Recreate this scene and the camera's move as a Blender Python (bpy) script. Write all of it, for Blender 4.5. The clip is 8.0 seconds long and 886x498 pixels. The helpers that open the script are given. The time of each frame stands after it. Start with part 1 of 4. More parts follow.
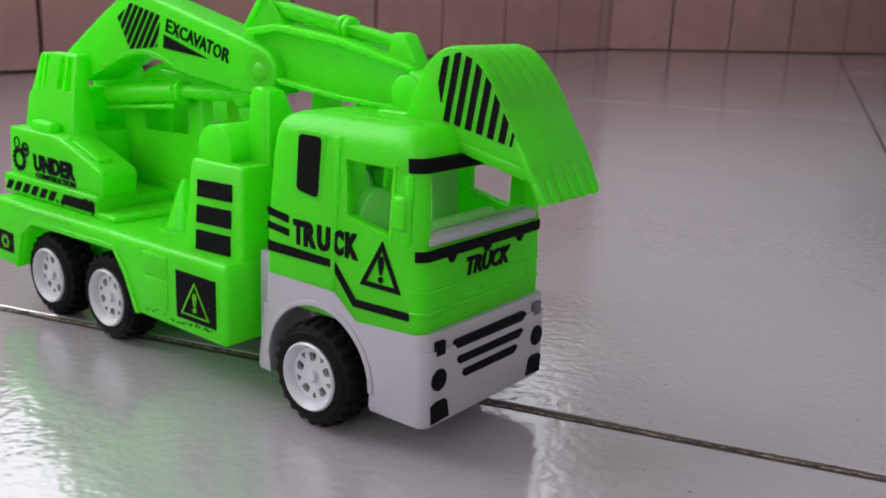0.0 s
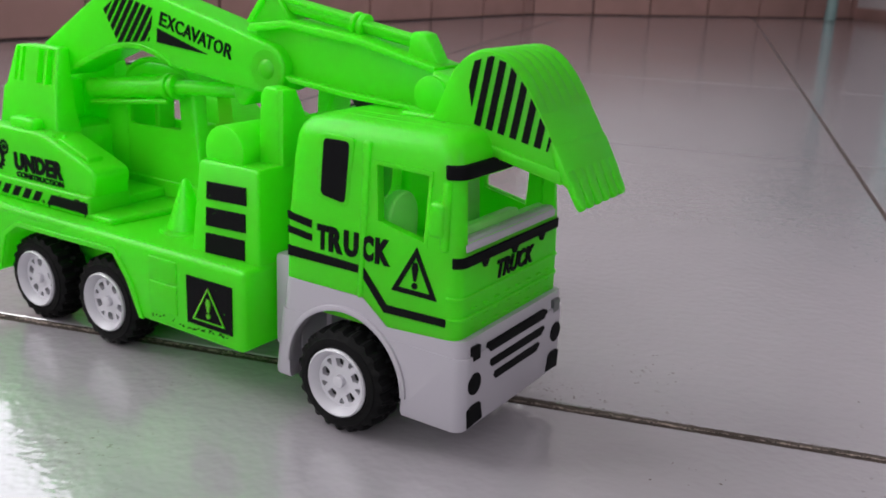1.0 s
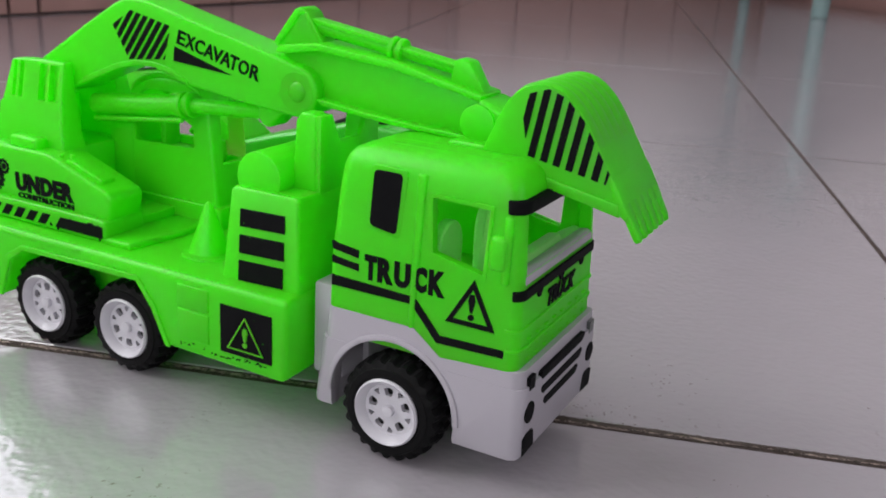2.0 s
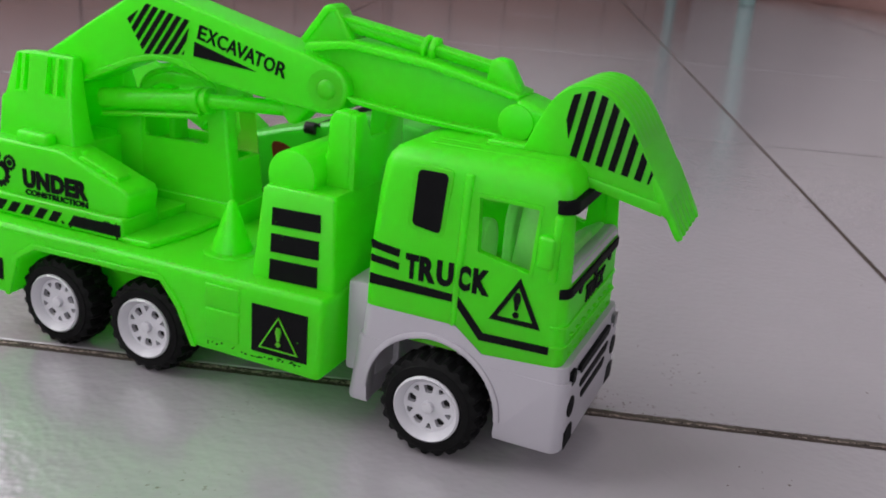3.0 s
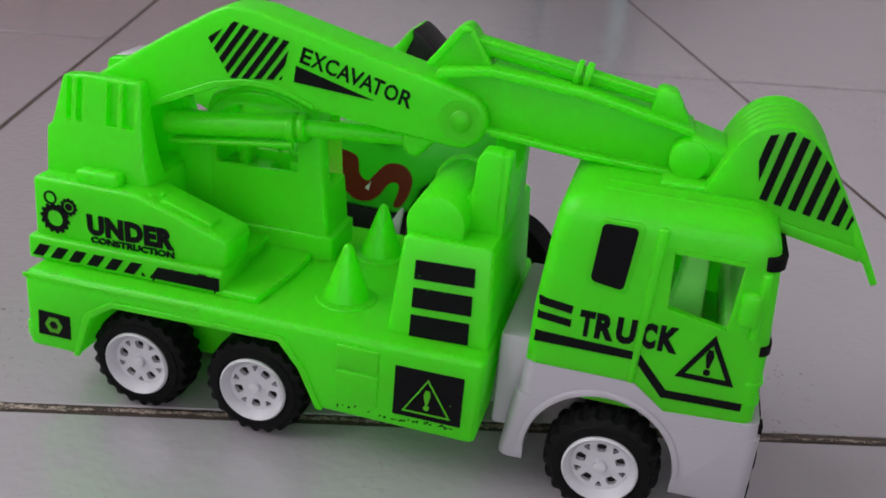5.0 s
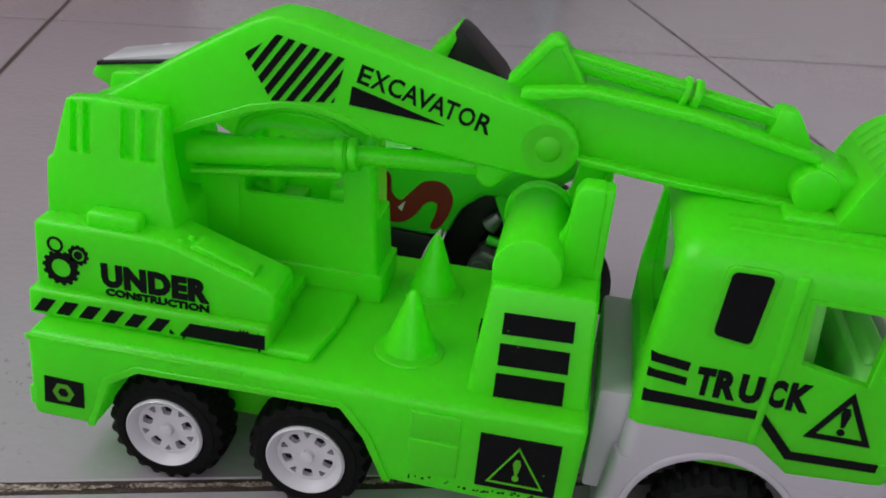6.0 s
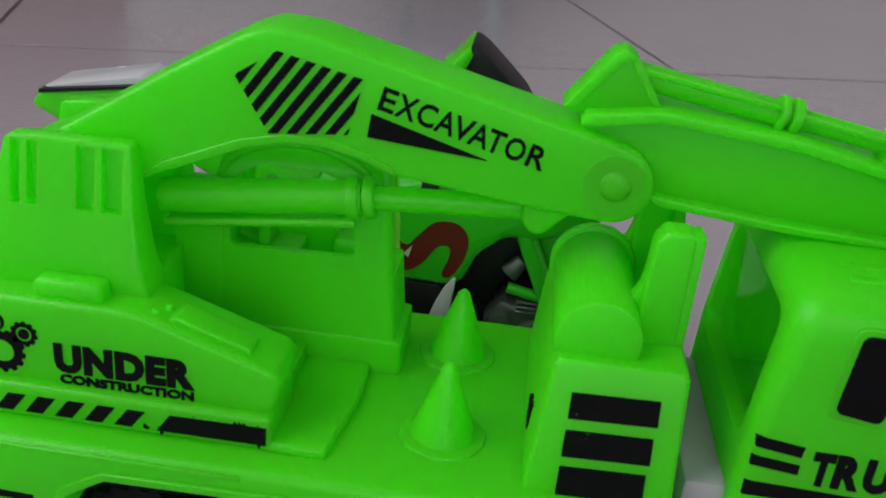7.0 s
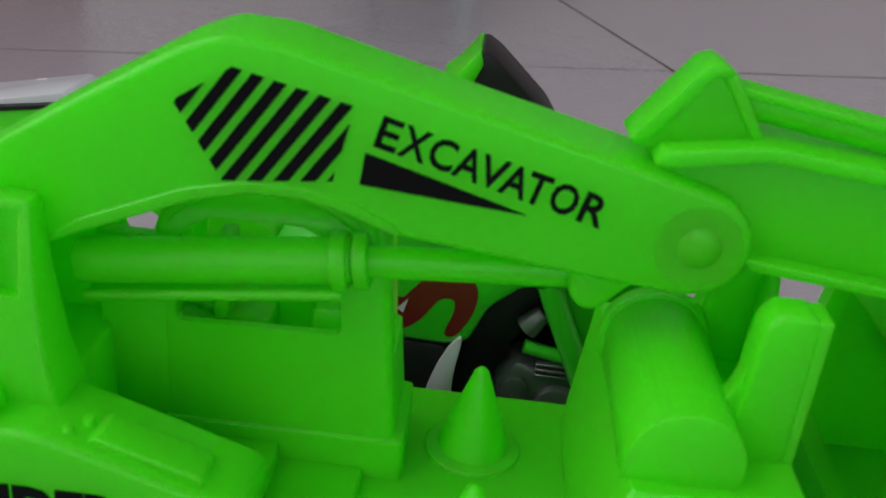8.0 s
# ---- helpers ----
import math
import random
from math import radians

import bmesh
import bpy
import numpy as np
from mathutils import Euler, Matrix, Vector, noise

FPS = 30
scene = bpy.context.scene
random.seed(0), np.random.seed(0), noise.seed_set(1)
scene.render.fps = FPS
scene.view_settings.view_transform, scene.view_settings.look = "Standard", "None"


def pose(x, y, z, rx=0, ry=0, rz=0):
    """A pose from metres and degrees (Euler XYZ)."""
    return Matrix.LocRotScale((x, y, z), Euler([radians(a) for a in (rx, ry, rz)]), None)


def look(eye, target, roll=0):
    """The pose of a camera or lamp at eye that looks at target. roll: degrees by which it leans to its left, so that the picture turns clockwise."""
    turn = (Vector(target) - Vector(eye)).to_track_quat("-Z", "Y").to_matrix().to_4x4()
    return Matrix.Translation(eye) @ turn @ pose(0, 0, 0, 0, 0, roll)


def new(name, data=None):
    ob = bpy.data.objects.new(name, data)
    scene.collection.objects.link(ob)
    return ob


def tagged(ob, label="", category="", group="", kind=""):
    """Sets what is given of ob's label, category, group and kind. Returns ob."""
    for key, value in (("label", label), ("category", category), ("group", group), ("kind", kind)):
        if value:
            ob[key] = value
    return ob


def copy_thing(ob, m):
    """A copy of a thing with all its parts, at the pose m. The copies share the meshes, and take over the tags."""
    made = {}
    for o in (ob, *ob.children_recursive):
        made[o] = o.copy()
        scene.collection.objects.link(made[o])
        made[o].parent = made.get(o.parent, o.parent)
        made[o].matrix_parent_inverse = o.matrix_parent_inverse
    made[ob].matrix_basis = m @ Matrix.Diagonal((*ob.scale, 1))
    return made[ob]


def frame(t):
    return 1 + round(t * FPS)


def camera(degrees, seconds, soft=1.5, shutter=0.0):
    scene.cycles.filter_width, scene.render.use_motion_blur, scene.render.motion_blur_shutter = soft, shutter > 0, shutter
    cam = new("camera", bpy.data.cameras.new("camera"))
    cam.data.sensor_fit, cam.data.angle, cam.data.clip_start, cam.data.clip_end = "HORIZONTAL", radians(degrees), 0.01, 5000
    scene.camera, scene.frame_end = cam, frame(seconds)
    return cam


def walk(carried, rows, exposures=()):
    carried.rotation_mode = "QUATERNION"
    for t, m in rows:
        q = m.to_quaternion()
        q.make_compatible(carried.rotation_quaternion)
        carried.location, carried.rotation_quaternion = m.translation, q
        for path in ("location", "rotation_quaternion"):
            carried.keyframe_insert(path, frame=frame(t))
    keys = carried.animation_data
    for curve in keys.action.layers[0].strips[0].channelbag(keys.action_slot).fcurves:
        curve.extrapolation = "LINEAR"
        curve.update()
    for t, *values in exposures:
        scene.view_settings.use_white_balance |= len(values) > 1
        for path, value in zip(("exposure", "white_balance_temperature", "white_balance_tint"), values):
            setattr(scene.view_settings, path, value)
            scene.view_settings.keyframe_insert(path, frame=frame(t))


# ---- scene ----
cam = camera(50.09, 8.0, soft=1.7)
PATH = [
    (0, (0.31533, -0.20832, 0.12193), (0.13856, 0.02102, 0.04350), 2.43),
    (0.5, (0.29896, -0.21807, 0.12562), (0.13379, 0.01787, 0.04168), 2.60),
    (1, (0.28800, -0.22296, 0.13096), (0.13456, 0.01913, 0.04236), 2.67),
    (1.5, (0.26922, -0.23047, 0.14089), (0.12836, 0.01759, 0.04803), 2.96),
    (3, (0.22503, -0.25360, 0.14708), (0.11896, 0.00891, 0.04790), 4.63),
    (3.5, (0.20576, -0.26060, 0.15199), (0.11001, 0.00475, 0.04991), 4.90),
    (4, (0.18868, -0.26273, 0.15224), (0.10367, 0.00399, 0.04437), 4.90),
    (4.5, (0.16291, -0.25366, 0.16903), (0.08902, 0.01256, 0.05214), 4.85),
    (6, (0.08791, -0.21326, 0.17105), (0.05309, 0.05241, 0.03612), 5.83),
    (6.5, (0.07199, -0.18607, 0.16566), (0.04514, 0.08181, 0.03329), 5.89),
    (7, (0.06259, -0.17407, 0.15721), (0.04494, 0.09698, 0.02985), 5.89),
    (7.5, (0.05536, -0.14909, 0.15332), (0.04275, 0.12178, 0.02498), 5.65),
    (8, (0.05094, -0.12557, 0.14747), (0.04323, 0.14557, 0.01933), 5.98),
]
EXPOSURES = [(0.0, 0.05), (1.5, 0.08), (3.0, -0.04), (4.5, -0.17), (6.0, -0.34), (7.0, -0.49), (8.0, -0.54)]
walk(cam, [(t, look(eye, target, roll)) for t, eye, target, roll in PATH], EXPOSURES)
cam.data.dof.use_dof, cam.data.dof.focus_distance, cam.data.dof.aperture_fstop = True, 0.235, 40.0

# world and light: a covered porch lit through its window side and its open front, plus an added fill lamp on the +x
# side
world = bpy.data.worlds.new("world")
scene.world = world
world.use_nodes = True
wn, wl = world.node_tree.nodes, world.node_tree.links
sky = wn.new("ShaderNodeTexSky")
sky.sky_type = "NISHITA"
sky.sun_disc = False
sky.sun_elevation = radians(48)
sky.sun_rotation = radians(234)
sky.air_density, sky.dust_density = 1.0, 4.0
grey = wn.new("ShaderNodeHueSaturation")
grey.inputs["Saturation"].default_value = 0.3
wl.new(sky.outputs[0], grey.inputs["Color"])
wl.new(grey.outputs[0], wn["Background"].inputs[0])
wn["Background"].inputs[1].default_value = 0.12


def opening_light(name, eye, target, wide, high, watts, colour):
    """An area lamp in a porch opening: daylight, and the added side fill."""
    la = bpy.data.lights.new(name, "AREA")
    la.shape, la.size, la.size_y, la.energy, la.color = "RECTANGLE", wide, high, watts, colour
    ob = new(name, la)
    ob.matrix_world = look(eye, target)
    return ob


opening_light("window_daylight", (-0.93, -0.21, 1.29), (0.5, -0.21, 1.29), 1.8, 1.62, 24.0, (0.95, 0.97, 1.0))
opening_light("back_daylight", (-0.93, 1.72, 1.44), (0.5, 1.72, 1.44), 0.42, 1.32, 2.2, (0.93, 0.96, 1.0))
opening_light("front_daylight", (0.1, -2.95, 1.35), (0.1, 0.0, 1.35), 3.6, 2.2, 41.0, (1.0, 0.98, 0.96))
# Added fill, no known source: lifts the bucket back and cab front
opening_light("side_fill", (3.26, 0.3, 1.5), (0.0, 0.3, 1.2), 2.4, 1.2, 17.0, (1.0, 0.98, 0.97))


# ---- materials ----
def material(name, colour, rough=0.5, metal=0.0, spread=0.06, grain=60.0, bump=0.0, coat=0.0, sss=0.0, spec=0.5, blotch=8.0):
    """A principled material, its colour varied at two scales, with a fine relief."""
    mat = bpy.data.materials.new(name)
    mat.use_nodes = True
    n, l = mat.node_tree.nodes, mat.node_tree.links
    b = n["Principled BSDF"]
    co = n.new("ShaderNodeTexCoord")
    fine, wide = n.new("ShaderNodeTexNoise"), n.new("ShaderNodeTexNoise")
    fine.inputs["Scale"].default_value, fine.inputs["Detail"].default_value = grain * 10, 4
    wide.inputs["Scale"].default_value, wide.inputs["Detail"].default_value = blotch * 10, 3
    both = n.new("ShaderNodeMath")
    both.operation = "MULTIPLY_ADD"
    both.inputs[1].default_value = 0.5
    half = n.new("ShaderNodeMath")
    half.operation, half.inputs[1].default_value = "MULTIPLY", 0.5
    mix = n.new("ShaderNodeMix")
    mix.data_type = "RGBA"
    lo = [c * (1 - spread) for c in colour]
    hi = [min(1, c * (1 + spread)) for c in colour]
    mix.inputs["A"].default_value, mix.inputs["B"].default_value = (*lo, 1), (*hi, 1)
    for tex in (fine, wide):
        l.new(co.outputs["Object"], tex.inputs["Vector"])
    l.new(wide.outputs[0], half.inputs[0])
    l.new(fine.outputs[0], both.inputs[0])
    l.new(half.outputs[0], both.inputs[2])
    l.new(both.outputs[0], mix.inputs["Factor"])
    l.new(mix.outputs["Result"], b.inputs["Base Color"])
    rr = n.new("ShaderNodeMapRange")
    rr.inputs["To Min"].default_value, rr.inputs["To Max"].default_value = max(0, rough - 0.07), min(1, rough + 0.07)
    l.new(wide.outputs[0], rr.inputs["Value"])
    l.new(rr.outputs[0], b.inputs["Roughness"])
    b.inputs["Metallic"].default_value = metal
    b.inputs["Specular IOR Level"].default_value = spec
    b.inputs["Coat Weight"].default_value = coat
    if sss:
        b.inputs["Subsurface Weight"].default_value = sss
        b.inputs["Subsurface Radius"].default_value = (0.3, 1.0, 0.2)
        b.inputs["Subsurface Scale"].default_value = 0.009
    if bump:
        bp = n.new("ShaderNodeBump")
        bp.inputs["Strength"].default_value, bp.inputs["Distance"].default_value = bump, 0.001
        l.new(fine.outputs[0], bp.inputs["Height"])
        l.new(bp.outputs[0], b.inputs["Normal"])
    return mat


GREEN = material("green_plastic", (0.105, 0.95, 0.015), 0.38, spread=0.05, grain=30, blotch=5, bump=0.03, sss=0.75)


def see_through(mat, colour, share):
    """Thin moulded plastic lets part of the light through."""
    n, l = mat.node_tree.nodes, mat.node_tree.links
    tr, mx = n.new("ShaderNodeBsdfTranslucent"), n.new("ShaderNodeMixShader")
    tr.inputs["Color"].default_value = (*colour, 1)
    mx.inputs[0].default_value = share
    l.new(n["Principled BSDF"].outputs[0], mx.inputs[1])
    l.new(tr.outputs[0], mx.inputs[2])
    l.new(mx.outputs[0], n["Material Output"].inputs["Surface"])


see_through(GREEN, (0.2, 0.98, 0.02), 0.42)
# Motorcycle green with the truck's shade put into its colour
SHADED_GREEN = material("shaded_green_plastic", (0.03, 0.5, 0.012), 0.3, spread=0.06, grain=30, blotch=5)
PALE = material("pale_plastic", (0.24, 0.72, 0.16), 0.45, spread=0.05, sss=0.3)
WHITE = material("white_plastic", (0.39, 0.37, 0.42), 0.4, spread=0.03, bump=0.02)
RIM = material("white_rim", (0.52, 0.51, 0.56), 0.35, spread=0.03)
RUBBER = material("black_rubber", (0.005, 0.005, 0.0055), 0.55, spec=0.09, spread=0.3, grain=80, bump=0.15)
INK = material("black_print", (0.006, 0.006, 0.007), 0.6, spread=0.5, grain=90, blotch=20, spec=0.05)
WORN = material("worn_black_print", (0.006, 0.006, 0.007), 0.6, spread=0.5, grain=90, blotch=20, spec=0.05)


def flecks(mat, under):
    """Chips through the print that show the plastic below."""
    n, l = mat.node_tree.nodes, mat.node_tree.links
    b = n["Principled BSDF"]
    co, tex, rr, mx = n.new("ShaderNodeTexCoord"), n.new("ShaderNodeTexNoise"), n.new("ShaderNodeMapRange"), n.new("ShaderNodeMix")
    tex.inputs["Scale"].default_value, tex.inputs["Detail"].default_value = 620, 5
    rr.inputs["From Min"].default_value, rr.inputs["From Max"].default_value = 0.72, 0.78
    mx.data_type = "RGBA"
    l.new(co.outputs["Object"], tex.inputs["Vector"])
    l.new(tex.outputs[0], rr.inputs["Value"])
    l.new(rr.outputs[0], mx.inputs["Factor"])
    l.new(b.inputs["Base Color"].links[0].from_socket, mx.inputs["A"])
    mx.inputs["B"].default_value = (*under, 1)
    l.new(mx.outputs["Result"], b.inputs["Base Color"])


flecks(WORN, (0.05, 0.5, 0.012))
DARK = material("dark_plastic", (0.01, 0.01, 0.011), 0.45, spread=0.2, spec=0.2)
# Red of the flash, base colour lowered to stand for shade behind the truck
SHADED_RED = material("shaded_red_print", (0.13, 0.002, 0.006), 0.4, spread=0.2)
GREY = material("grey_metal", (0.12, 0.13, 0.13), 0.4, metal=0.5, spread=0.2)
TEAL = material("teal_paint", (0.26, 0.38, 0.38), 0.45)
PANE = material("clear_pane", (0.97, 1.0, 0.96), 0.0, spread=0.01)
PANE.node_tree.nodes["Principled BSDF"].inputs["Transmission Weight"].default_value = 1.0
PANE.node_tree.nodes["Principled BSDF"].inputs["IOR"].default_value = 1.06
CLEAR = material("smoky_plastic", (0.5, 0.52, 0.55), 0.25)


def floor_material():
    mat = material("glazed_tile", (0.35, 0.325, 0.36), 0.22, spread=0.05, grain=4, blotch=0.5)
    n, l = mat.node_tree.nodes, mat.node_tree.links
    b = n["Principled BSDF"]
    b.inputs["Coat Weight"].default_value = 1.0
    b.inputs["Coat IOR"].default_value = 1.65
    b.inputs["Coat Roughness"].default_value = 0.1
    co = n.new("ShaderNodeTexCoord")
    wave = n.new("ShaderNodeTexNoise")
    wave.inputs["Scale"].default_value, wave.inputs["Detail"].default_value = 14, 2
    l.new(co.outputs["Object"], wave.inputs["Vector"])
    bp = n.new("ShaderNodeBump")
    bp.inputs["Strength"].default_value, bp.inputs["Distance"].default_value = 0.25, 0.002
    l.new(wave.outputs[0], bp.inputs["Height"])
    l.new(bp.outputs[0], b.inputs["Normal"])
    # fine ripples of the glaze
    rip = n.new("ShaderNodeTexNoise")
    rip.inputs["Scale"].default_value, rip.inputs["Detail"].default_value = 260, 1
    l.new(co.outputs["Object"], rip.inputs["Vector"])
    b2 = n.new("ShaderNodeBump")
    b2.inputs["Strength"].default_value, b2.inputs["Distance"].default_value = 0.38, 0.0005
    l.new(rip.outputs[0], b2.inputs["Height"])
    l.new(bp.outputs[0], b2.inputs["Normal"])
    l.new(b2.outputs[0], b.inputs["Normal"])
    l.new(b2.outputs[0], b.inputs["Coat Normal"])
    # scattered specks and scuffs in the glaze
    spot, patch = n.new("ShaderNodeTexNoise"), n.new("ShaderNodeTexNoise")
    spot.inputs["Scale"].default_value, spot.inputs["Detail"].default_value = 420, 3
    patch.inputs["Scale"].default_value, patch.inputs["Detail"].default_value = 9, 2
    place = n.new("ShaderNodeTexCoord")
    info = n.new("ShaderNodeObjectInfo")
    shift = n.new("ShaderNodeVectorMath")
    shift.operation = "ADD"
    l.new(place.outputs["Object"], shift.inputs[0])
    l.new(info.outputs["Random"], shift.inputs[1])
    r1, r2, r3 = n.new("ShaderNodeMapRange"), n.new("ShaderNodeMapRange"), n.new("ShaderNodeMath")
    for r, lo, hi in ((r1, 0.62, 0.74), (r2, 0.60, 0.68)):
        r.inputs["From Min"].default_value, r.inputs["From Max"].default_value = lo, hi
    l.new(shift.outputs[0], spot.inputs["Vector"])
    l.new(shift.outputs[0], patch.inputs["Vector"])
    l.new(spot.outputs[0], r1.inputs["Value"])
    l.new(patch.outputs[0], r2.inputs["Value"])
    r3.operation = "MULTIPLY"
    l.new(r1.outputs[0], r3.inputs[0])
    l.new(r2.outputs[0], r3.inputs[1])
    dirt = n.new("ShaderNodeMix")
    dirt.data_type = "RGBA"
    old = b.inputs["Base Color"].links[0].from_socket
    l.new(old, dirt.inputs["A"])
    dirt.inputs["B"].default_value = (0.17, 0.14, 0.13, 1)
    l.new(r3.outputs[0], dirt.inputs["Factor"])
    l.new(dirt.outputs["Result"], b.inputs["Base Color"])
    return mat


TILE = floor_material()
GROUT = material("dirty_grout", (0.05, 0.033, 0.028), 0.85, spread=0.95, grain=70, blotch=12, bump=0.9)
WALL = material("brown_wall_tile", (0.40, 0.235, 0.215), 0.6, spread=0.35, grain=1.5, blotch=0.4, bump=0.2)
FILLER = material("pale_grout_filler", (0.24, 0.19, 0.165), 0.9, spread=0.9, grain=110, blotch=30, bump=0.6)
DIRT = material("dirt_crumbs", (0.09, 0.07, 0.06), 0.9, spread=0.5)
ramp = FILLER.node_tree.nodes.new("ShaderNodeMapRange")
ramp.inputs["From Min"].default_value, ramp.inputs["From Max"].default_value = 0.40, 0.62
mixer = [nd for nd in FILLER.node_tree.nodes if nd.type == "MIX"][0]
FILLER.node_tree.links.new(mixer.inputs["Factor"].links[0].from_socket, ramp.inputs["Value"])
FILLER.node_tree.links.new(ramp.outputs[0], mixer.inputs["Factor"])
JOINT = material("wall_joint", (0.10, 0.065, 0.06), 0.9, spread=0.4, grain=10)
PLASTER = material("plaster", (0.74, 0.71, 0.71), 0.9, spread=0.1, grain=3)
# Plaster toned down so walls reflect darker in the floor, not a known paint
DIMMED_WALL = material("dimmed_wall_tone", (0.54, 0.49, 0.51), 0.85, spread=0.15, grain=3)


# ---- mesh tools: all lengths below in centimetres ----
CM = 0.01


def thing(name, label, category, at=(0, 0, 0), turn=0, group="", kind=""):
    ob = new(name)
    ob.matrix_world = pose(*[c * CM for c in at], 0, 0, turn)
    ob.empty_display_size = 0.02
    return tagged(ob, label, category, group, kind)


def part(name, bm, mat, parent=None, label="", angle=38):
    bmesh.ops.scale(bm, vec=(CM, CM, CM), verts=bm.verts)
    bmesh.ops.recalc_face_normals(bm, faces=bm.faces)
    me = bpy.data.meshes.new(name)
    for f in bm.faces:
        f.smooth = True
    bm.to_mesh(me)
    bm.free()
    me.set_sharp_from_angle(angle=radians(angle))
    me.materials.append(mat)
    ob = new(name, me)
    ob.parent = parent
    return tagged(ob, label)


def soften(bm, bev, seg=2):
    if bev > 0:
        bmesh.ops.bevel(bm, geom=bm.edges[:], offset=bev, segments=seg, affect="EDGES", profile=0.5, clamp_overlap=True)
    return bm


def prism(pts, y0, y1, bev=0.0, seg=2, squeeze=1.0):
    """A polygon of (x, z) drawn out from y0 to y1."""
    bm = bmesh.new()
    a = [bm.verts.new((x, y0, z)) for x, z in pts]
    b = [bm.verts.new((x, y1, z)) for x, z in pts]
    bm.faces.new(a)
    bm.faces.new(b[::-1])
    for i in range(len(pts)):
        j = (i + 1) % len(pts)
        bm.faces.new((a[j], a[i], b[i], b[j]))
    bmesh.ops.recalc_face_normals(bm, faces=bm.faces)
    return soften(bm, bev, seg)


def prism_x(pts, x0, x1, bev=0.0, seg=2):
    """A polygon of (y, z) drawn out from x0 to x1."""
    bm = prism(pts, x0, x1, bev, seg)
    for v in bm.verts:
        v.co = (v.co.y, v.co.x, v.co.z)
    bmesh.ops.recalc_face_normals(bm, faces=bm.faces)
    return bm


def prism_z(pts, z0, z1, bev=0.0, seg=2):
    """A polygon of (x, y) drawn out from z0 to z1."""
    bm = prism(pts, z0, z1, bev, seg)
    for v in bm.verts:
        v.co = (v.co.x, v.co.z, v.co.y)
    bmesh.ops.recalc_face_normals(bm, faces=bm.faces)
    return bm


def box(x0, x1, y0, y1, z0, z1, bev=0.0, seg=2):
    return prism([(x0, z0), (x1, z0), (x1, z1), (x0, z1)], y0, y1, bev, seg)


def rod(a, b, r, r2=None, n=20, bev=0.0):
    """A round bar from a to b."""
    a, b = Vector(a), Vector(b)
    bm = bmesh.new()
    bmesh.ops.create_cone(bm, cap_ends=True, segments=n, radius1=r, radius2=r if r2 is None else r2, depth=(b - a).length)
    soften(bm, bev)
    q = (b - a).to_track_quat("Z", "Y").to_matrix().to_4x4()
    bm.transform(Matrix.Translation((a + b) / 2) @ q)
    return bm


def lathe(profile, n=40, centre=(0, 0, 0)):
    """A closed profile of (radius, y) turned round the y axis."""
    bm = bmesh.new()
    rings = []
    for k in range(n):
        a = 2 * math.pi * k / n
        rings.append([bm.verts.new((centre[0] + r * math.cos(a), centre[1] + y, centre[2] + r * math.sin(a))) for r, y in profile])
    m = len(profile)
    for k in range(n):
        p, q = rings[k], rings[(k + 1) % n]
        for i in range(m):
            j = (i + 1) % m
            bm.faces.new((p[i], p[j], q[j], q[i]))
    bmesh.ops.recalc_face_normals(bm, faces=bm.faces)
    return bm


def loft(sections):
    """Rounded rectangles (z, x0, x1, half width, corner radius), stacked and capped."""
    bm, rings = bmesh.new(), []
    for z, x0, x1, hw, r in sections:
        rings.append([bm.verts.new((x, y, z)) for x, y in rounded(x0, x1, hw, r)])
    for p, q in zip(rings, rings[1:]):
        for i in range(len(p)):
            j = (i + 1) % len(p)
            bm.faces.new((p[i], p[j], q[j], q[i]))
    bm.faces.new(rings[0][::-1])
    bm.faces.new(rings[-1])
    bmesh.ops.recalc_face_normals(bm, faces=bm.faces)
    return bm


def rounded(x0, x1, hw, r, n=6):
    out = []
    for cx, cy, a0 in ((x1 - r, hw - r, 0), (x0 + r, hw - r, 90), (x0 + r, -hw + r, 180), (x1 - r, -hw + r, 270)):
        for k in range(n + 1):
            a = radians(a0 + 90 * k / n)
            out.append((cx + r * math.cos(a), cy + r * math.sin(a)))
    return out


def join(*bms):
    out = bmesh.new()
    for b in bms:
        me = bpy.data.meshes.new("t")
        b.to_mesh(me)
        b.free()
        out.from_mesh(me)
        bpy.data.meshes.remove(me)
    return out


def cut(bm, *cutters):
    """bm less the cutters."""
    made = []
    for b in (bm, *cutters):
        me = bpy.data.meshes.new("t")
        bmesh.ops.recalc_face_normals(b, faces=b.faces)
        b.to_mesh(me)
        b.free()
        made.append(new("t", me))
    for c in made[1:]:
        mod = made[0].modifiers.new("cut", "BOOLEAN")
        mod.operation, mod.solver, mod.object = "DIFFERENCE", "EXACT", c
    bpy.context.view_layer.update()
    me = bpy.data.meshes.new_from_object(made[0].evaluated_get(bpy.context.evaluated_depsgraph_get()))
    out = bmesh.new()
    out.from_mesh(me)
    for o in made:
        d = o.data
        bpy.data.objects.remove(o)
        bpy.data.meshes.remove(d)
    bpy.data.meshes.remove(me)
    bmesh.ops.dissolve_limit(out, angle_limit=radians(0.5), verts=out.verts, edges=out.edges)
    return out


def turned(bm, degrees, about=(0, 0, 0)):
    bm.transform(Matrix.Translation(about) @ Matrix.Rotation(radians(degrees), 4, "Z") @ Matrix.Translation([-c for c in about]))
    return bm


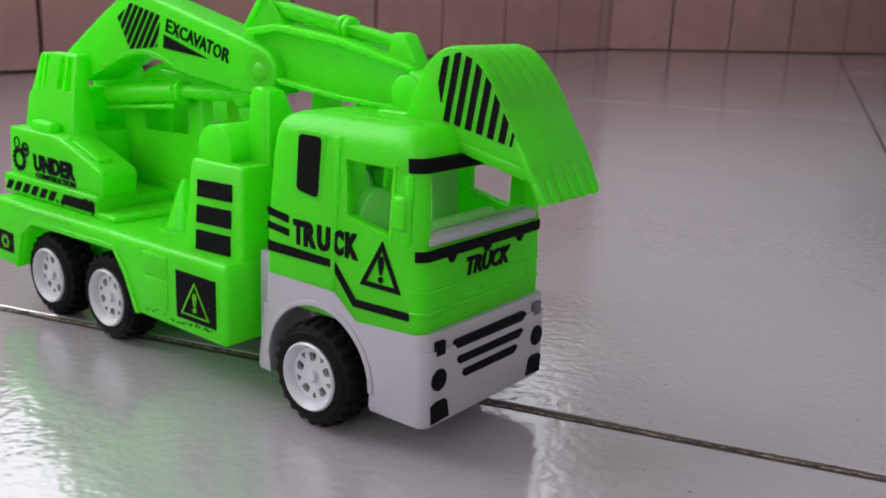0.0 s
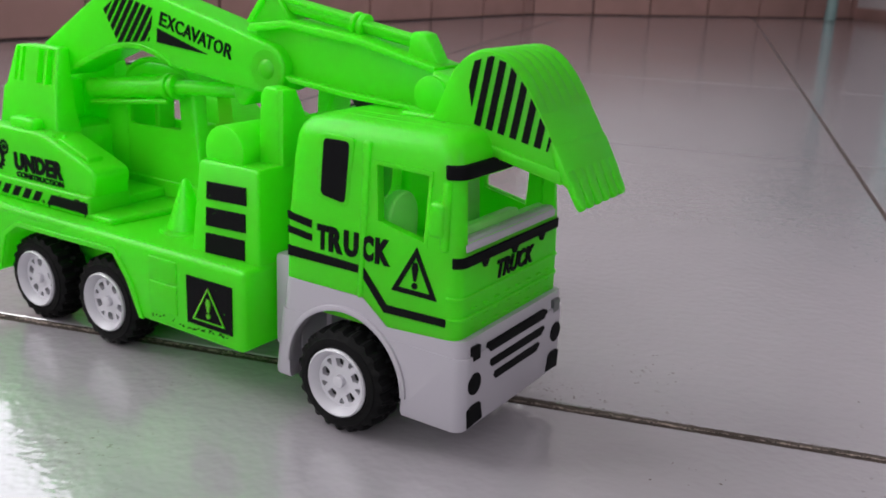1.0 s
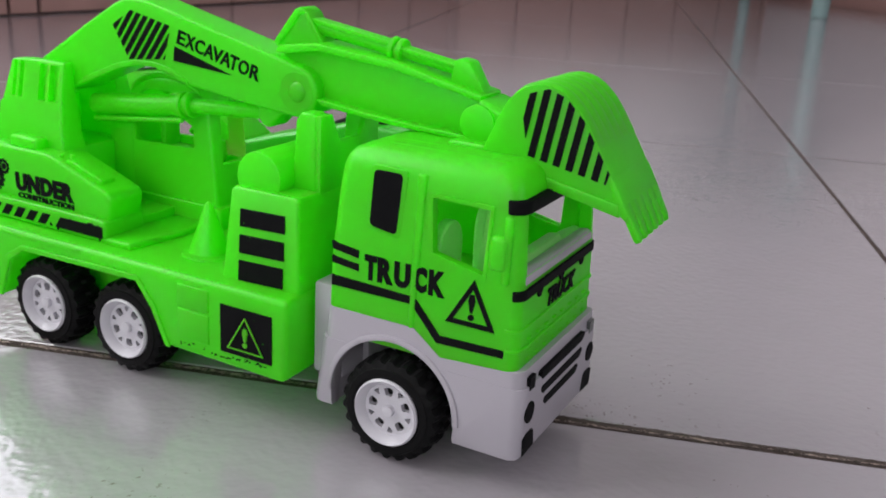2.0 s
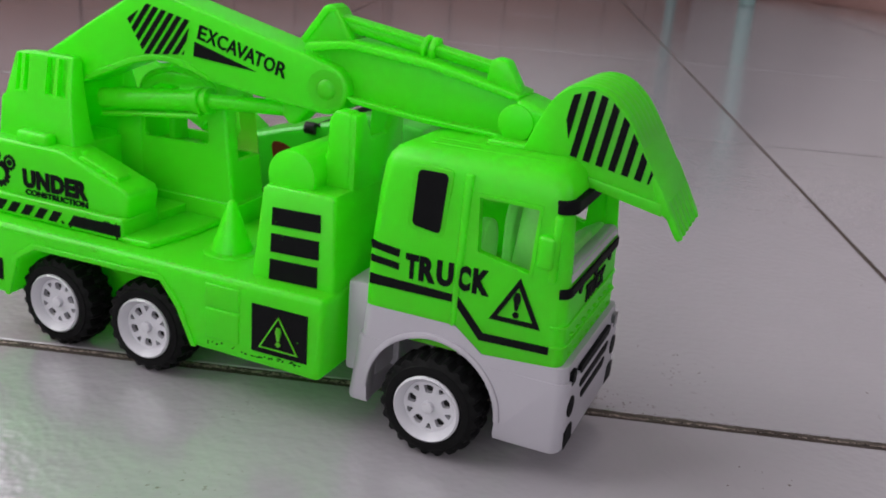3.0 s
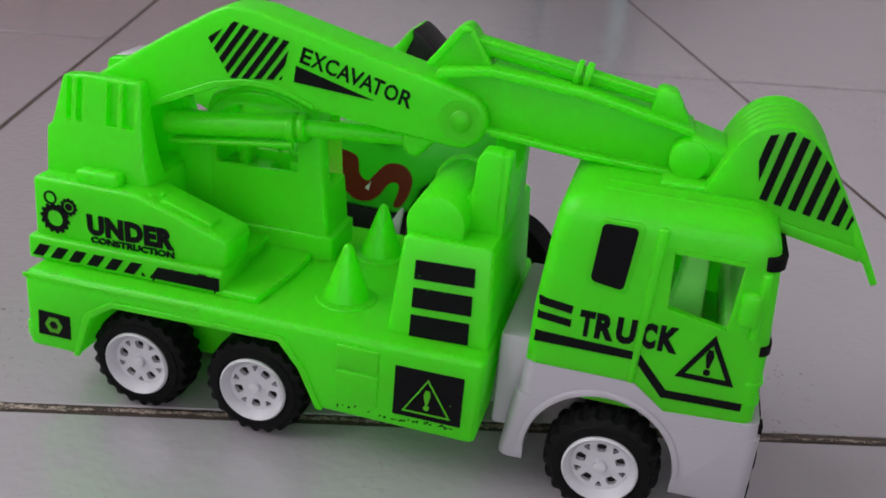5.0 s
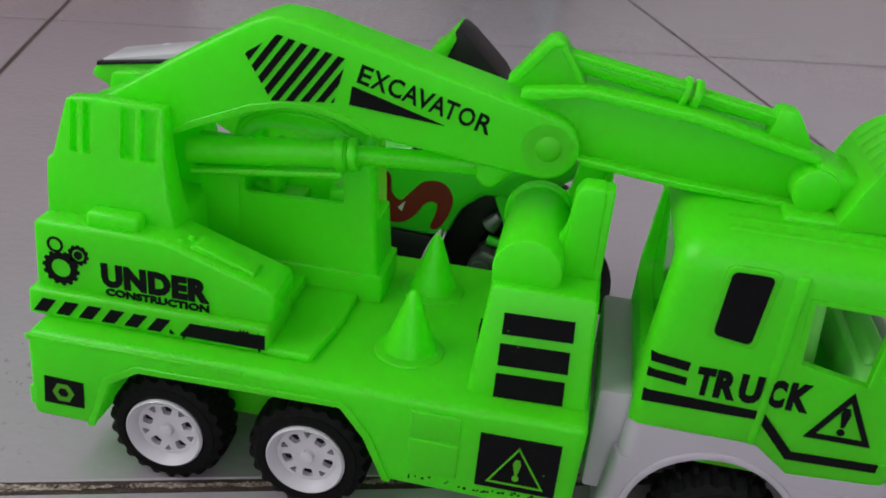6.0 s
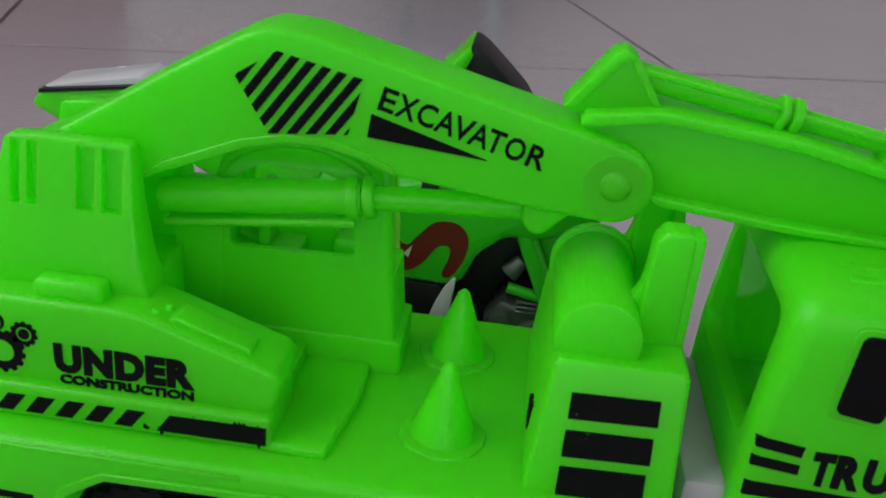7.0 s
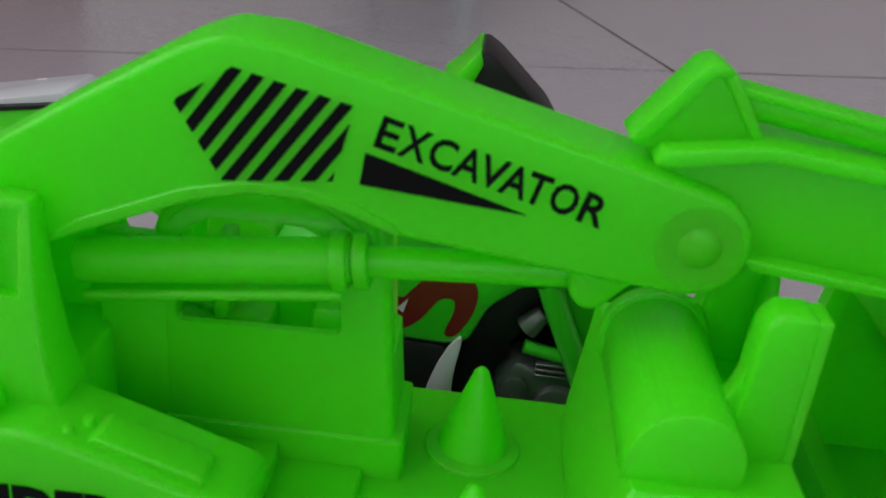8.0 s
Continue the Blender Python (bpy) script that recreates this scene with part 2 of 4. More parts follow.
def clip(poly, region):
    """The part of a polygon within a convex region, both anticlockwise."""
    for i in range(len(region)):
        (ax, ay), (bx, by) = region[i], region[(i + 1) % len(region)]
        side = lambda p: (bx - ax) * (p[1] - ay) - (by - ay) * (p[0] - ax)
        out = []
        for k in range(len(poly)):
            p, q = poly[k], poly[(k + 1) % len(poly)]
            sp, sq = side(p), side(q)
            if sp >= 0:
                out.append(p)
            if sp * sq < 0:
                f = sp / (sp - sq)
                out.append((p[0] + f * (q[0] - p[0]), p[1] + f * (q[1] - p[1])))
        poly = out
        if len(poly) < 3:
            return []
    return poly


def tube(points, r, n=10):
    """A bent tube through points."""
    bm, rings = bmesh.new(), []
    pts = [Vector(p) for p in points]
    for i, p in enumerate(pts):
        d = (pts[min(i + 1, len(pts) - 1)] - pts[max(i - 1, 0)]).normalized()
        q = d.to_track_quat("Z", "Y")
        rings.append([bm.verts.new(p + q @ Vector((r * math.cos(2 * math.pi * k / n), r * math.sin(2 * math.pi * k / n), 0))) for k in range(n)])
    for a, b in zip(rings, rings[1:]):
        for k in range(n):
            bm.faces.new((a[k], a[(k + 1) % n], b[(k + 1) % n], b[k]))
    bm.faces.new(rings[0][::-1])
    bm.faces.new(rings[-1])
    bmesh.ops.recalc_face_normals(bm, faces=bm.faces)
    return bm


def smooth(pts, n=5):
    """A closed curve through the points."""
    out = []
    for k in range(len(pts)):
        p = [Vector(pts[(k + q - 1) % len(pts)]) for q in range(4)]
        for q in range(n):
            u = q / n
            out.append(tuple(0.5 * (2 * p[1] + (p[2] - p[0]) * u + (2 * p[0] - 5 * p[1] + 4 * p[2] - p[3]) * u * u + (3 * p[1] - p[0] - 3 * p[2] + p[3]) * u ** 3)))
    return out


def lettering(name, words, width, height, m, mat, parent, bold=0.0, shear=0.0, deep=0.03, gap=1.0):
    """Raised printed words, width by height cm, laid with their lower left corner at m (x along, y up)."""
    cu = bpy.data.curves.new(name, "FONT")
    cu.body, cu.offset, cu.shear, cu.resolution_u = words, bold, shear, 3
    cu.extrude, cu.space_character = 0.01, gap
    ob = new(name, cu)
    bpy.context.view_layer.update()
    me = bpy.data.meshes.new_from_object(ob.evaluated_get(bpy.context.evaluated_depsgraph_get()))
    bpy.data.objects.remove(ob)
    bpy.data.curves.remove(cu)
    bm = bmesh.new()
    bm.from_mesh(me)
    bpy.data.meshes.remove(me)
    lo = [min(v.co[i] for v in bm.verts) for i in range(3)]
    hi = [max(v.co[i] for v in bm.verts) for i in range(3)]
    for v in bm.verts:
        v.co = ((v.co.x - lo[0]) / (hi[0] - lo[0]) * width, (v.co.y - lo[1]) / (hi[1] - lo[1]) * height, (v.co.z - lo[2]) / (hi[2] - lo[2]) * deep)
    bm.transform(m)
    return part(name, bm, mat, parent, angle=20)


def letters(name, glyphs, height, m, mat, parent, bold=0.0):
    """Printed letters set one by one, each (character, from, to) along the line in cm."""
    for ch, a, b in glyphs:
        lettering(name, ch, b - a, height, m @ Matrix.Translation((a, 0, 0)), mat, parent, bold=bold, deep=0.04)


def bend(pts, n=5):
    """An open curve through the points."""
    q = [Vector(pts[0])] + [Vector(p) for p in pts] + [Vector(pts[-1])]
    out = []
    for k in range(len(pts) - 1):
        p = q[k:k + 4]
        for i in range(n):
            u = i / n
            v = 0.5 * (2 * p[1] + (p[2] - p[0]) * u + (2 * p[0] - 5 * p[1] + 4 * p[2] - p[3]) * u * u + (3 * p[1] - p[0] - 3 * p[2] + p[3]) * u ** 3)
            out.append((v.x, v.y))
    return out + [tuple(pts[-1])]


def ridge(path, y0, y1, high, m=8):
    """A low rounded ridge along a path of (x, z), fading out at both ends."""
    bm, rings = bmesh.new(), []
    for i, p in enumerate(path):
        a, b = Vector(path[max(i - 1, 0)]), Vector(path[min(i + 1, len(path) - 1)])
        d = (b - a).normalized()
        up = Vector((-d.y, d.x))
        f = high * min(1.0, 1.6 * math.sin(math.pi * i / (len(path) - 1)))
        row = [(y0 + (y1 - y0) * k / m, f * math.sin(math.pi * k / m) ** 0.7 if 0 < k < m else 0.0) for k in range(m + 1)] + [(y1, -0.05), (y0, -0.05)]
        rings.append([bm.verts.new((p[0] + up.x * h, y, p[1] + up.y * h)) for y, h in row])
    for p, q in zip(rings, rings[1:]):
        for i in range(len(p)):
            j = (i + 1) % len(p)
            bm.faces.new((p[i], p[j], q[j], q[i]))
    bm.faces.new(rings[0][::-1])
    bm.faces.new(rings[-1])
    return bm


# ---- setting ----
TURN = 17.5
TS, GAP, WIDE = 45.9, 0.25, 0.2
U0, V0 = -14.3, -3.2


def uv(u, v):
    """Floor directions along the tile rows to x, y."""
    c, s = math.cos(radians(TURN)), math.sin(radians(TURN))
    return (u * c - v * s, u * s + v * c)


ground = part("floor", prism_z([uv(u, v) for u, v in ((-330, -420), (420, -420), (420, 560), (-330, 560))], -1.2, -0.04), GROUT)
tagged(ground, "dirty dark grout bed under glazed floor tiles", "floor", kind="structure")


# ---- the toy truck ----
truck = thing("toy_truck", "bright green and white plastic toy excavator truck on the tiled floor", "toy truck")
YAW = 1.7


def stripe_set(name, region, direction, pitch, width, y, parent, turn_it=False):
    """Slanting printed stripes within a convex region of (x, z)."""
    d = Vector(direction).normalized()
    nrm = Vector((-d.y, d.x))
    if nrm.x < 0:
        nrm = -nrm
    offs = [Vector(p).dot(nrm) for p in region]
    area = sum(region[i][0] * region[(i + 1) % len(region)][1] - region[(i + 1) % len(region)][0] * region[i][1] for i in range(len(region)))
    reg = region if area > 0 else region[::-1]
    o = min(offs) + width * 0.15
    while o < max(offs):
        a, b = nrm * o, nrm * (o + width)
        quad = [tuple(a - d * 40), tuple(b - d * 40), tuple(b + d * 40), tuple(a + d * 40)]
        s = sum(quad[i][0] * quad[(i + 1) % 4][1] - quad[(i + 1) % 4][0] * quad[i][1] for i in range(4))
        shape = clip(quad if s > 0 else quad[::-1], reg)
        if shape:
            bm = prism(shape, y - 0.02, y + 0.06)
            part(name, turned(bm, YAW) if turn_it else bm, INK, parent)
        o += pitch


def fillet(pts, r, n=5):
    """A polygon with its corners rounded."""
    out = []
    for i, p in enumerate(pts):
        p, a, b = Vector(p), Vector(pts[i - 1]), Vector(pts[(i + 1) % len(pts)])
        s, e = p + (a - p).normalized() * r, p + (b - p).normalized() * r
        for k in range(n + 1):
            t = k / n
            q = s * (1 - t) ** 2 + p * 2 * t * (1 - t) + e * t * t
            out.append((q.x, q.y))
    return out


def side(x, z, y):
    """The place of writing on the near side: x along, up, facing the open floor."""
    return Matrix.Translation((x, y, z)) @ Matrix.Rotation(radians(90), 4, "X")


def ring(cx, cz, r0, r1, y, teeth=0, n=48):
    """A flat printed ring, or gear, standing on the near side."""
    bm = bmesh.new()
    out, inn = [], []
    for k in range(n):
        a = 2 * math.pi * k / n
        r = r1 * (1.14 if teeth and (k * teeth // (n // 2)) % 2 else 1)
        out.append(bm.verts.new((cx + r * math.cos(a), y, cz + r * math.sin(a))))
        inn.append(bm.verts.new((cx + r0 * math.cos(a), y, cz + r0 * math.sin(a))))
    faces = [bm.faces.new((out[k], out[(k + 1) % n], inn[(k + 1) % n], inn[k])) for k in range(n)]
    ext = bmesh.ops.extrude_face_region(bm, geom=faces)
    bmesh.ops.translate(bm, vec=(0, 0.06, 0), verts=[v for v in ext["geom"] if isinstance(v, bmesh.types.BMVert)])
    return bm


def sign_triangle(cx, z0, w, h, t, y, parent, mat, lean=0.0):
    """A warning triangle outline with an exclamation mark."""
    P = [(cx - w / 2, z0), (cx + w / 2, z0), (cx + lean, z0 + h)]
    c = (sum(p[0] for p in P) / 3, sum(p[1] for p in P) / 3)
    Q = [(c[0] + (p[0] - c[0]) * (1 - t), c[1] + (p[1] - c[1]) * (1 - t)) for p in P]
    bars = []
    for i in range(3):
        j = (i + 1) % 3
        bars.append(prism([P[i], P[j], Q[j], Q[i]], y - 0.02, y + 0.05))
    part("warning_triangle", join(*bars), mat, parent)
    cx = c[0]
    part("exclamation_mark", join(
        prism([(cx - 0.025 * w, z0 + 0.3 * h), (cx + 0.025 * w, z0 + 0.3 * h), (cx + 0.07 * w, z0 + 0.56 * h), (cx + 0.04 * w, z0 + 0.68 * h), (cx - 0.04 * w, z0 + 0.68 * h), (cx - 0.07 * w, z0 + 0.56 * h)], y - 0.02, y + 0.05),
        rod((cx, y - 0.02, z0 + 0.2 * h), (cx, y + 0.05, z0 + 0.2 * h), 0.06 * w, n=14)), mat, parent)


# chassis
SIDE = 3.55
chassis = part("chassis", prism([(-3.55, 4.05), (-3.6, 1.55), (-1.9, 1.52), (-1.4, 2.95), (-0.65, 3.42), (4.4, 3.5), (5.0, 2.75), (5.55, 1.55), (10.1, 1.5), (10.2, 4.12)], -SIDE, SIDE, 0.2, 4), GREEN, truck)
part("underside", box(-1.2, 5.2, -1.7, 1.7, 1.3, 3.6, 0.1), GREEN, chassis)
for s in (-1, 1):
    y = s * SIDE
    arch = [(-1.9, 1.55), (-1.4, 2.95), (-0.65, 3.42), (4.4, 3.5), (5.0, 2.75), (5.55, 1.58)]
    off = [(-2.1, 1.55), (-1.6, 3.08), (-0.72, 3.62), (4.5, 3.7), (5.2, 2.83), (5.75, 1.58)]
    part("arch_trim", prism(arch + off[::-1], y - 0.06, y + 0.06, 0.03, 1), GREEN, chassis)
    part("side_panel", join(box(6.1, 7.32, y - 0.045, y + 0.045, 2.05, 3.02, 0.04, 3), box(6.1, 7.32, y - 0.045, y + 0.045, 3.1, 3.82, 0.04, 3)), GREEN, chassis)
    part("side_strip", box(-3.55, 2.0, y - 0.04, y + 0.04, 3.86, 4.0, 0.03, 1), GREEN, chassis)
    part("rear_plate", box(-3.72, -3.5, y * 0.9 - 0.2, y * 0.9 + 0.2, 1.75, 2.3, 0.06), GREEN, chassis)
part("warning_sticker", box(7.78, 9.68, -3.58, -3.5, 2.02, 3.54), WORN, chassis, "scuffed black square warning sticker")
sign_triangle(8.72, 2.2, 1.36, 1.12, 0.1, -3.60, chassis, GREEN)
part("hexagon_sticker", prism([(-3.2, 2.05), (-2.15, 2.05), (-2.12, 2.8), (-3.14, 2.84)], -3.58, -3.5), INK, chassis, "black sticker with a green hexagon nut")
part("hexagon_nut", ring(-2.66, 2.43, 0.15, 0.29, -3.60, n=6), GREEN, chassis)
part("lower_frame", box(9.9, 11.6, -1.3, 1.3, 1.5, 3.6, 0.1), WHITE, chassis)
part("coupling_box", box(10.32, 11.4, -2.4, 2.4, 1.6, 4.5, 0.12), WHITE, chassis)

# equipment box with its vents, and the headboard
bm = loft([(4.05, 7.25, 10.1, 2.85, 0.1), (6.82, 7.5, 9.95, 2.68, 0.1), (6.92, 7.58, 9.87, 2.6, 0.1)])
eq = part("equipment_box", bm, GREEN, truck)
for z0, z1 in ((5.78, 6.31), (4.96, 5.52), (4.11, 4.73)):
    for s in (-1, 1):
        yy = 2.85 - (z0 - 4.05) / 2.77 * 0.17
        y1 = 2.85 - (z1 - 4.05) / 2.77 * 0.17
        bm = prism([(7.9, z0), (9.53, z0 + 0.06), (9.5, z1 + 0.05), (7.9, z1)], -0.04, 0.04)
        for v in bm.verts:
            k = (v.co.z - z0) / (z1 - z0)
            v.co.y += s * (yy + (y1 - yy) * k)
        part("vent_sticker", bm, WORN, eq, "black printed vent bar")
part("small_sticker", join(box(7.26, 7.4, -1.4, -1.25, 4.45, 5.05), box(7.26, 7.4, -1.12, -1.0, 4.45, 5.05)), INK, eq, "small black sticker")
part("tank_collar", rod((8.25, 0.85, 7.2), (8.25, 1.15, 7.2), 0.9, n=36, bev=0.06), GREEN, truck)
part("round_tank", rod((8.25, -2.35, 7.2), (8.25, 1.1, 7.2), 0.8, n=40, bev=0.1), GREEN, truck)
part("tank_cradle", box(7.47, 9.03, -2.25, 1.1, 6.8, 7.2, 0.03), GREEN, truck)
for s in (-1, 1):
    a, b = sorted((s * 1.62, s * 1.0))
    part("post_gusset", prism([(8.6, 6.85), (9.05, 6.85), (9.05, 8.3)] + bend([(9.01, 8.3), (8.93, 7.95), (8.82, 7.75), (8.6, 7.6)], 3), *sorted((s * 1.45, s * 1.12)), 0.04), GREEN, truck)
    part("headboard_post", prism([(8.92, 6.85), (9.8, 6.85), (9.78, 9.05), (9.68, 9.2), (9.22, 9.2), (9.04, 8.95)], a, b, 0.12, 3), GREEN, truck)
part("headboard", prism_x([(-1.6, 4.1), (1.6, 4.1), (1.6, 9.15), (1.0, 9.15), (0.55, 8.3), (-0.55, 8.3), (-1.0, 9.15), (-1.6, 9.15)], 9.7, 9.92, 0.05), GREEN, truck)

# traffic cones moulded on the deck
for y in (-1.5, 1.7):
    bm = lathe([(0.0, 0), (0.0, 1.78), (0.06, 1.77), (0.13, 1.7), (0.2, 1.5), (0.66, 0.16), (0.86, 0.12), (0.9, 0.06), (0.9, 0)], 28)
    bm.transform(Matrix.Translation((5.6, y, 4.03)) @ Matrix.Rotation(radians(90), 4, "X"))
    part("cone", bm, GREEN, truck)

# turret: two side housings, centre walls, a foot plate and the mast
turret = part("turret_base", prism_z([(-3.8, -2.2), (2.2, -2.2), (2.3, 0.0), (2.2, 2.2), (-3.8, 2.2)], 4.0, 4.6, 0.05), GREEN, truck)
for s in (-1, 1):
    a, b = sorted((s * 2.62, s * 1.15))
    bm = prism([(-3.7, 4.75), (-3.62, 6.62), (-0.45, 6.62), (-0.1, 6.55), (2.35, 5.72), (2.5, 5.5), (2.35, 4.75)], a, b, 0.2, 4)
    part("housing", bm, GREEN, truck)
    a, b = sorted((s * 2.85, s * 1.1))
    part("housing_skirt", prism([(-3.85, 4.1), (-3.8, 4.85), (2.38, 4.85), (2.42, 4.1)], a, b, 0.11, 3), GREEN, truck)
    part("housing_lid", prism([(0.25, 6.45), (0.4, 6.52), (1.85, 6.03), (1.85, 5.85), (0.25, 6.35)], *sorted((s * 2.38, s * 1.75)), 0.12, 3), GREEN, truck)
    part("housing_hatch", box(-2.35, -1.0, *sorted((s * 2.45, s * 1.95)), 6.55, 6.98, 0.13, 3), GREEN, truck)
    part("lid_stud", join(rod((-0.05, s * 2.3, 6.4), (0.0, s * 2.3, 6.6), 0.11, 0.07, n=12, bev=0.03), rod((0.12, s * 2.0, 6.35), (0.16, s * 2.0, 6.58), 0.11, 0.07, n=12, bev=0.03)), GREEN, truck)
part("foot_plate", prism_z([(2.2, -2.85), (3.45, -2.85), (3.75, -0.9), (3.75, 0.9), (3.45, 2.85), (2.2, 2.85)], 4.05, 4.3, 0.1, 3), GREEN, truck)
op = loft([(4.1, 0.0, 4.4, 0.98, 0.1), (4.85, 0.0, 4.38, 0.98, 0.1), (4.9, 0.05, 4.22, 0.93, 0.12), (8.2, 0.15, 3.9, 0.9, 0.2), (8.75, 0.3, 3.75, 0.82, 0.3), (8.95, 0.6, 3.5, 0.62, 0.3)])
op.transform(Matrix.Translation((0, 1.45, 0)))
op_in = loft([(4.4, 0.25, 4.0, 0.75, 0.1), (8.6, 0.4, 3.65, 0.7, 0.1)])
op_in.transform(Matrix.Translation((0, 1.45, 0)))
op_side = prism(fillet([(0.5, 6.72), (3.25, 6.8), (3.1, 8.3), (2.6, 8.62), (1.1, 8.62), (0.6, 8.3)], 0.2), -0.5, 4.0)
op_front = prism_x([(1.0, 6.3), (2.36, 6.3), (2.3, 8.1), (1.68, 8.5), (1.06, 8.1)], 3.0, 5.0)
op_roof = box(0.9, 3.1, 1.1, 2.3, 8.4, 9.5)
part("operator_cab", cut(op, op_in, op_side, op_front, op_roof), GREEN, truck, "open-windowed green operator cab")
part("operator_console", join(box(2.6, 3.3, 1.2, 2.2, 5.0, 6.9, 0.15), rod((2.7, 1.7, 6.8), (2.35, 1.7, 7.25), 0.08, n=12), rod((2.4, 1.7, 7.2), (2.3, 1.7, 7.3), 0.34, n=24, bev=0.04)), GREEN, truck)
part("operator_seat", join(box(1.0, 1.9, 1.3, 2.1, 6.0, 6.5, 0.1), box(0.9, 1.2, 1.3, 2.1, 6.3, 7.9, 0.12)), GREEN, truck)
for y in (0.66, 2.2):
    part("roof_hoop", tube([(1.95 + 1.6 * math.cos(a), y, 8.3 + 0.85 * math.sin(a)) for a in [math.pi * k / 24 for k in range(25)]], 0.1), GREEN, truck)
for x in (1.3, 2.55):
    part("roof_ring", tube([(x + 0.6 * math.cos(a), 1.65, 8.62 + 0.6 * math.sin(a)) for a in [math.pi * (k / 12 - 0.1) for k in range(15)]], 0.09), GREEN, truck)
for s in (-1, 1):
    a, b = sorted((s * 1.98, s * 0.92))
    mast = prism([(-3.6, 6.4), (-3.68, 7.85), (-3.52, 7.95), (-3.22, 9.35), (-2.6, 9.42), (-0.76, 9.42), (-0.68, 8.3), (-0.5, 7.2), (-0.25, 6.4)], a, b, 0.13, 3)
    yy = s * 1.98
    grooves = [prism([(x0 + 0.05, 8.12), (x0 + w, 8.1), (x0 + w - 0.02, 9.3), (x0 + 0.02, 9.32)], *sorted((yy + s * 0.2, yy - s * 0.36))) for x0, w in ((-3.12, 0.24), (-2.8, 0.26), (-1.84, 0.42), (-1.34, 0.46))]
    mast = cut(mast, *grooves)
    for v in mast.verts:
        v.co.y = s * (0.92 + (abs(v.co.y) - 0.92) * (1 - 0.21 * max(0, v.co.z - 6.5)))
    part("mast", mast, GREEN, truck)
part("mast_back", box(-3.4, -2.6, -1.0, 1.0, 6.4, 8.0, 0.08), GREEN, truck)
part("turret_web", box(-0.7, 0.4, 0.5, 0.75, 4.3, 8.25, 0.06), GREEN, truck)
part("turret_core", box(-3.6, -0.5, -1.2, 1.2, 4.3, 6.6, 0.08), GREEN, truck)

# print on the turret
UNDER_Y = -2.63
lettering("lettering", "UNDER", 2.75, 0.64, side(-1.92, 5.12, UNDER_Y), INK, truck, bold=0.06, gap=1.08)
lettering("lettering", "CONSTRUCTION", 2.66, 0.2, side(-1.84, 4.88, UNDER_Y - 0.0), INK, truck, bold=0.04)
part("gear_print", ring(-2.98, 5.42, 0.25, 0.42, UNDER_Y - 0.01, teeth=14, n=112), INK, truck)
part("gear_print", ring(-2.5, 5.85, 0.16, 0.24, UNDER_Y - 0.01, teeth=11, n=88), INK, truck)
part("gear_print", ring(-2.5, 5.85, 0.0, 0.11, UNDER_Y - 0.01, n=24), INK, truck)
part("gear_print", ring(-3.08, 6.05, 0.15, 0.21, UNDER_Y - 0.01, n=24), INK, truck)
for k in range(6):
    x = -3.68 + 0.595 * k
    part("hazard_stripe", prism([(x, 4.25), (x + 0.35, 4.25), (x + 0.62, 4.62), (x + 0.27, 4.62)], -2.88, -2.82), INK, truck)
for k in range(14):
    x, z, g = random.uniform(-0.2, 2.2), random.choice((4.26, 4.6)), random.uniform(-0.1, 0.1)
    part("ink_smear", prism([(x, z - 0.02), (x + 0.05, z), (x + g + 0.03, z + random.choice((-0.12, 0.1))), (x + g, z + 0.01)], -2.875, -2.83), INK, truck)
part("hazard_bar", prism([(0.15, 4.25), (2.3, 4.25), (2.3, 4.64), (0.4, 4.62)], -2.88, -2.82), WORN, truck)

# boom
BOOM = [(-2.8, 8.3), (-3.25, 8.38), (-3.5, 8.6), (-3.46, 8.85), (-3.15, 9.02), (-2.7, 9.22), (-0.25, 10.78), (1.1, 11.58), (1.6, 11.78), (2.4, 11.74), (7.5, 10.5)]
BOOM += [(8.2 + 0.78 * math.cos(a), 9.52 + 0.78 * math.sin(a)) for a in [radians(70 - 20 * k) for k in range(9)]]
BOOM += [(6.7, 8.88), (4.1, 9.2), (3.35, 9.48), (2.7, 9.62), (2.0, 9.62), (1.2, 9.43), (-0.3, 8.8), (-1.2, 8.4)]
boom = part("boom", turned(prism(BOOM, -0.76, 0.76, 0.12, 4), YAW), GREEN, truck)
rib = [(-1.2, 8.42), (-0.3, 8.82), (1.2, 9.45), (2.0, 9.64), (2.7, 9.64), (3.35, 9.5), (4.1, 9.22), (4.05, 9.4), (3.4, 9.68), (2.75, 9.82), (1.95, 9.82), (1.1, 9.63), (-0.4, 9.0)]
part("boom_rib", turned(prism(rib, -0.8, 0.8, 0.03, 1), YAW), GREEN, boom)
for s in (-1, 1):
    part("pin", turned(lathe([(0.001, s * 0.85), (0.12, s * 0.845), (0.22, s * 0.82), (0.3, s * 0.775), (0.34, s * 0.73), (0.001, s * 0.73)], 28, (8.25, 0, 9.52)), YAW), GREEN, boom)
    part("pin_ring", turned(rod((8.22, s * 0.7, 9.52), (8.22, s * 0.767, 9.52), 0.66, 0.6, n=36), YAW), GREEN, boom)
BY = -0.77
stripe_set("boom_stripe", [(1.0, 10.86), (1.78, 11.38), (3.4, 11.02), (3.15, 9.95), (1.65, 9.8)], (0.72, 1.0), 0.275, 0.155, BY, boom, True)
up = math.degrees(math.atan2(9.71 - 10.56, 6.83 - 3.67))
m = Matrix.Rotation(radians(YAW), 4, "Z") @ side(3.67, 10.52, BY) @ Matrix.Rotation(radians(up), 4, "Z")
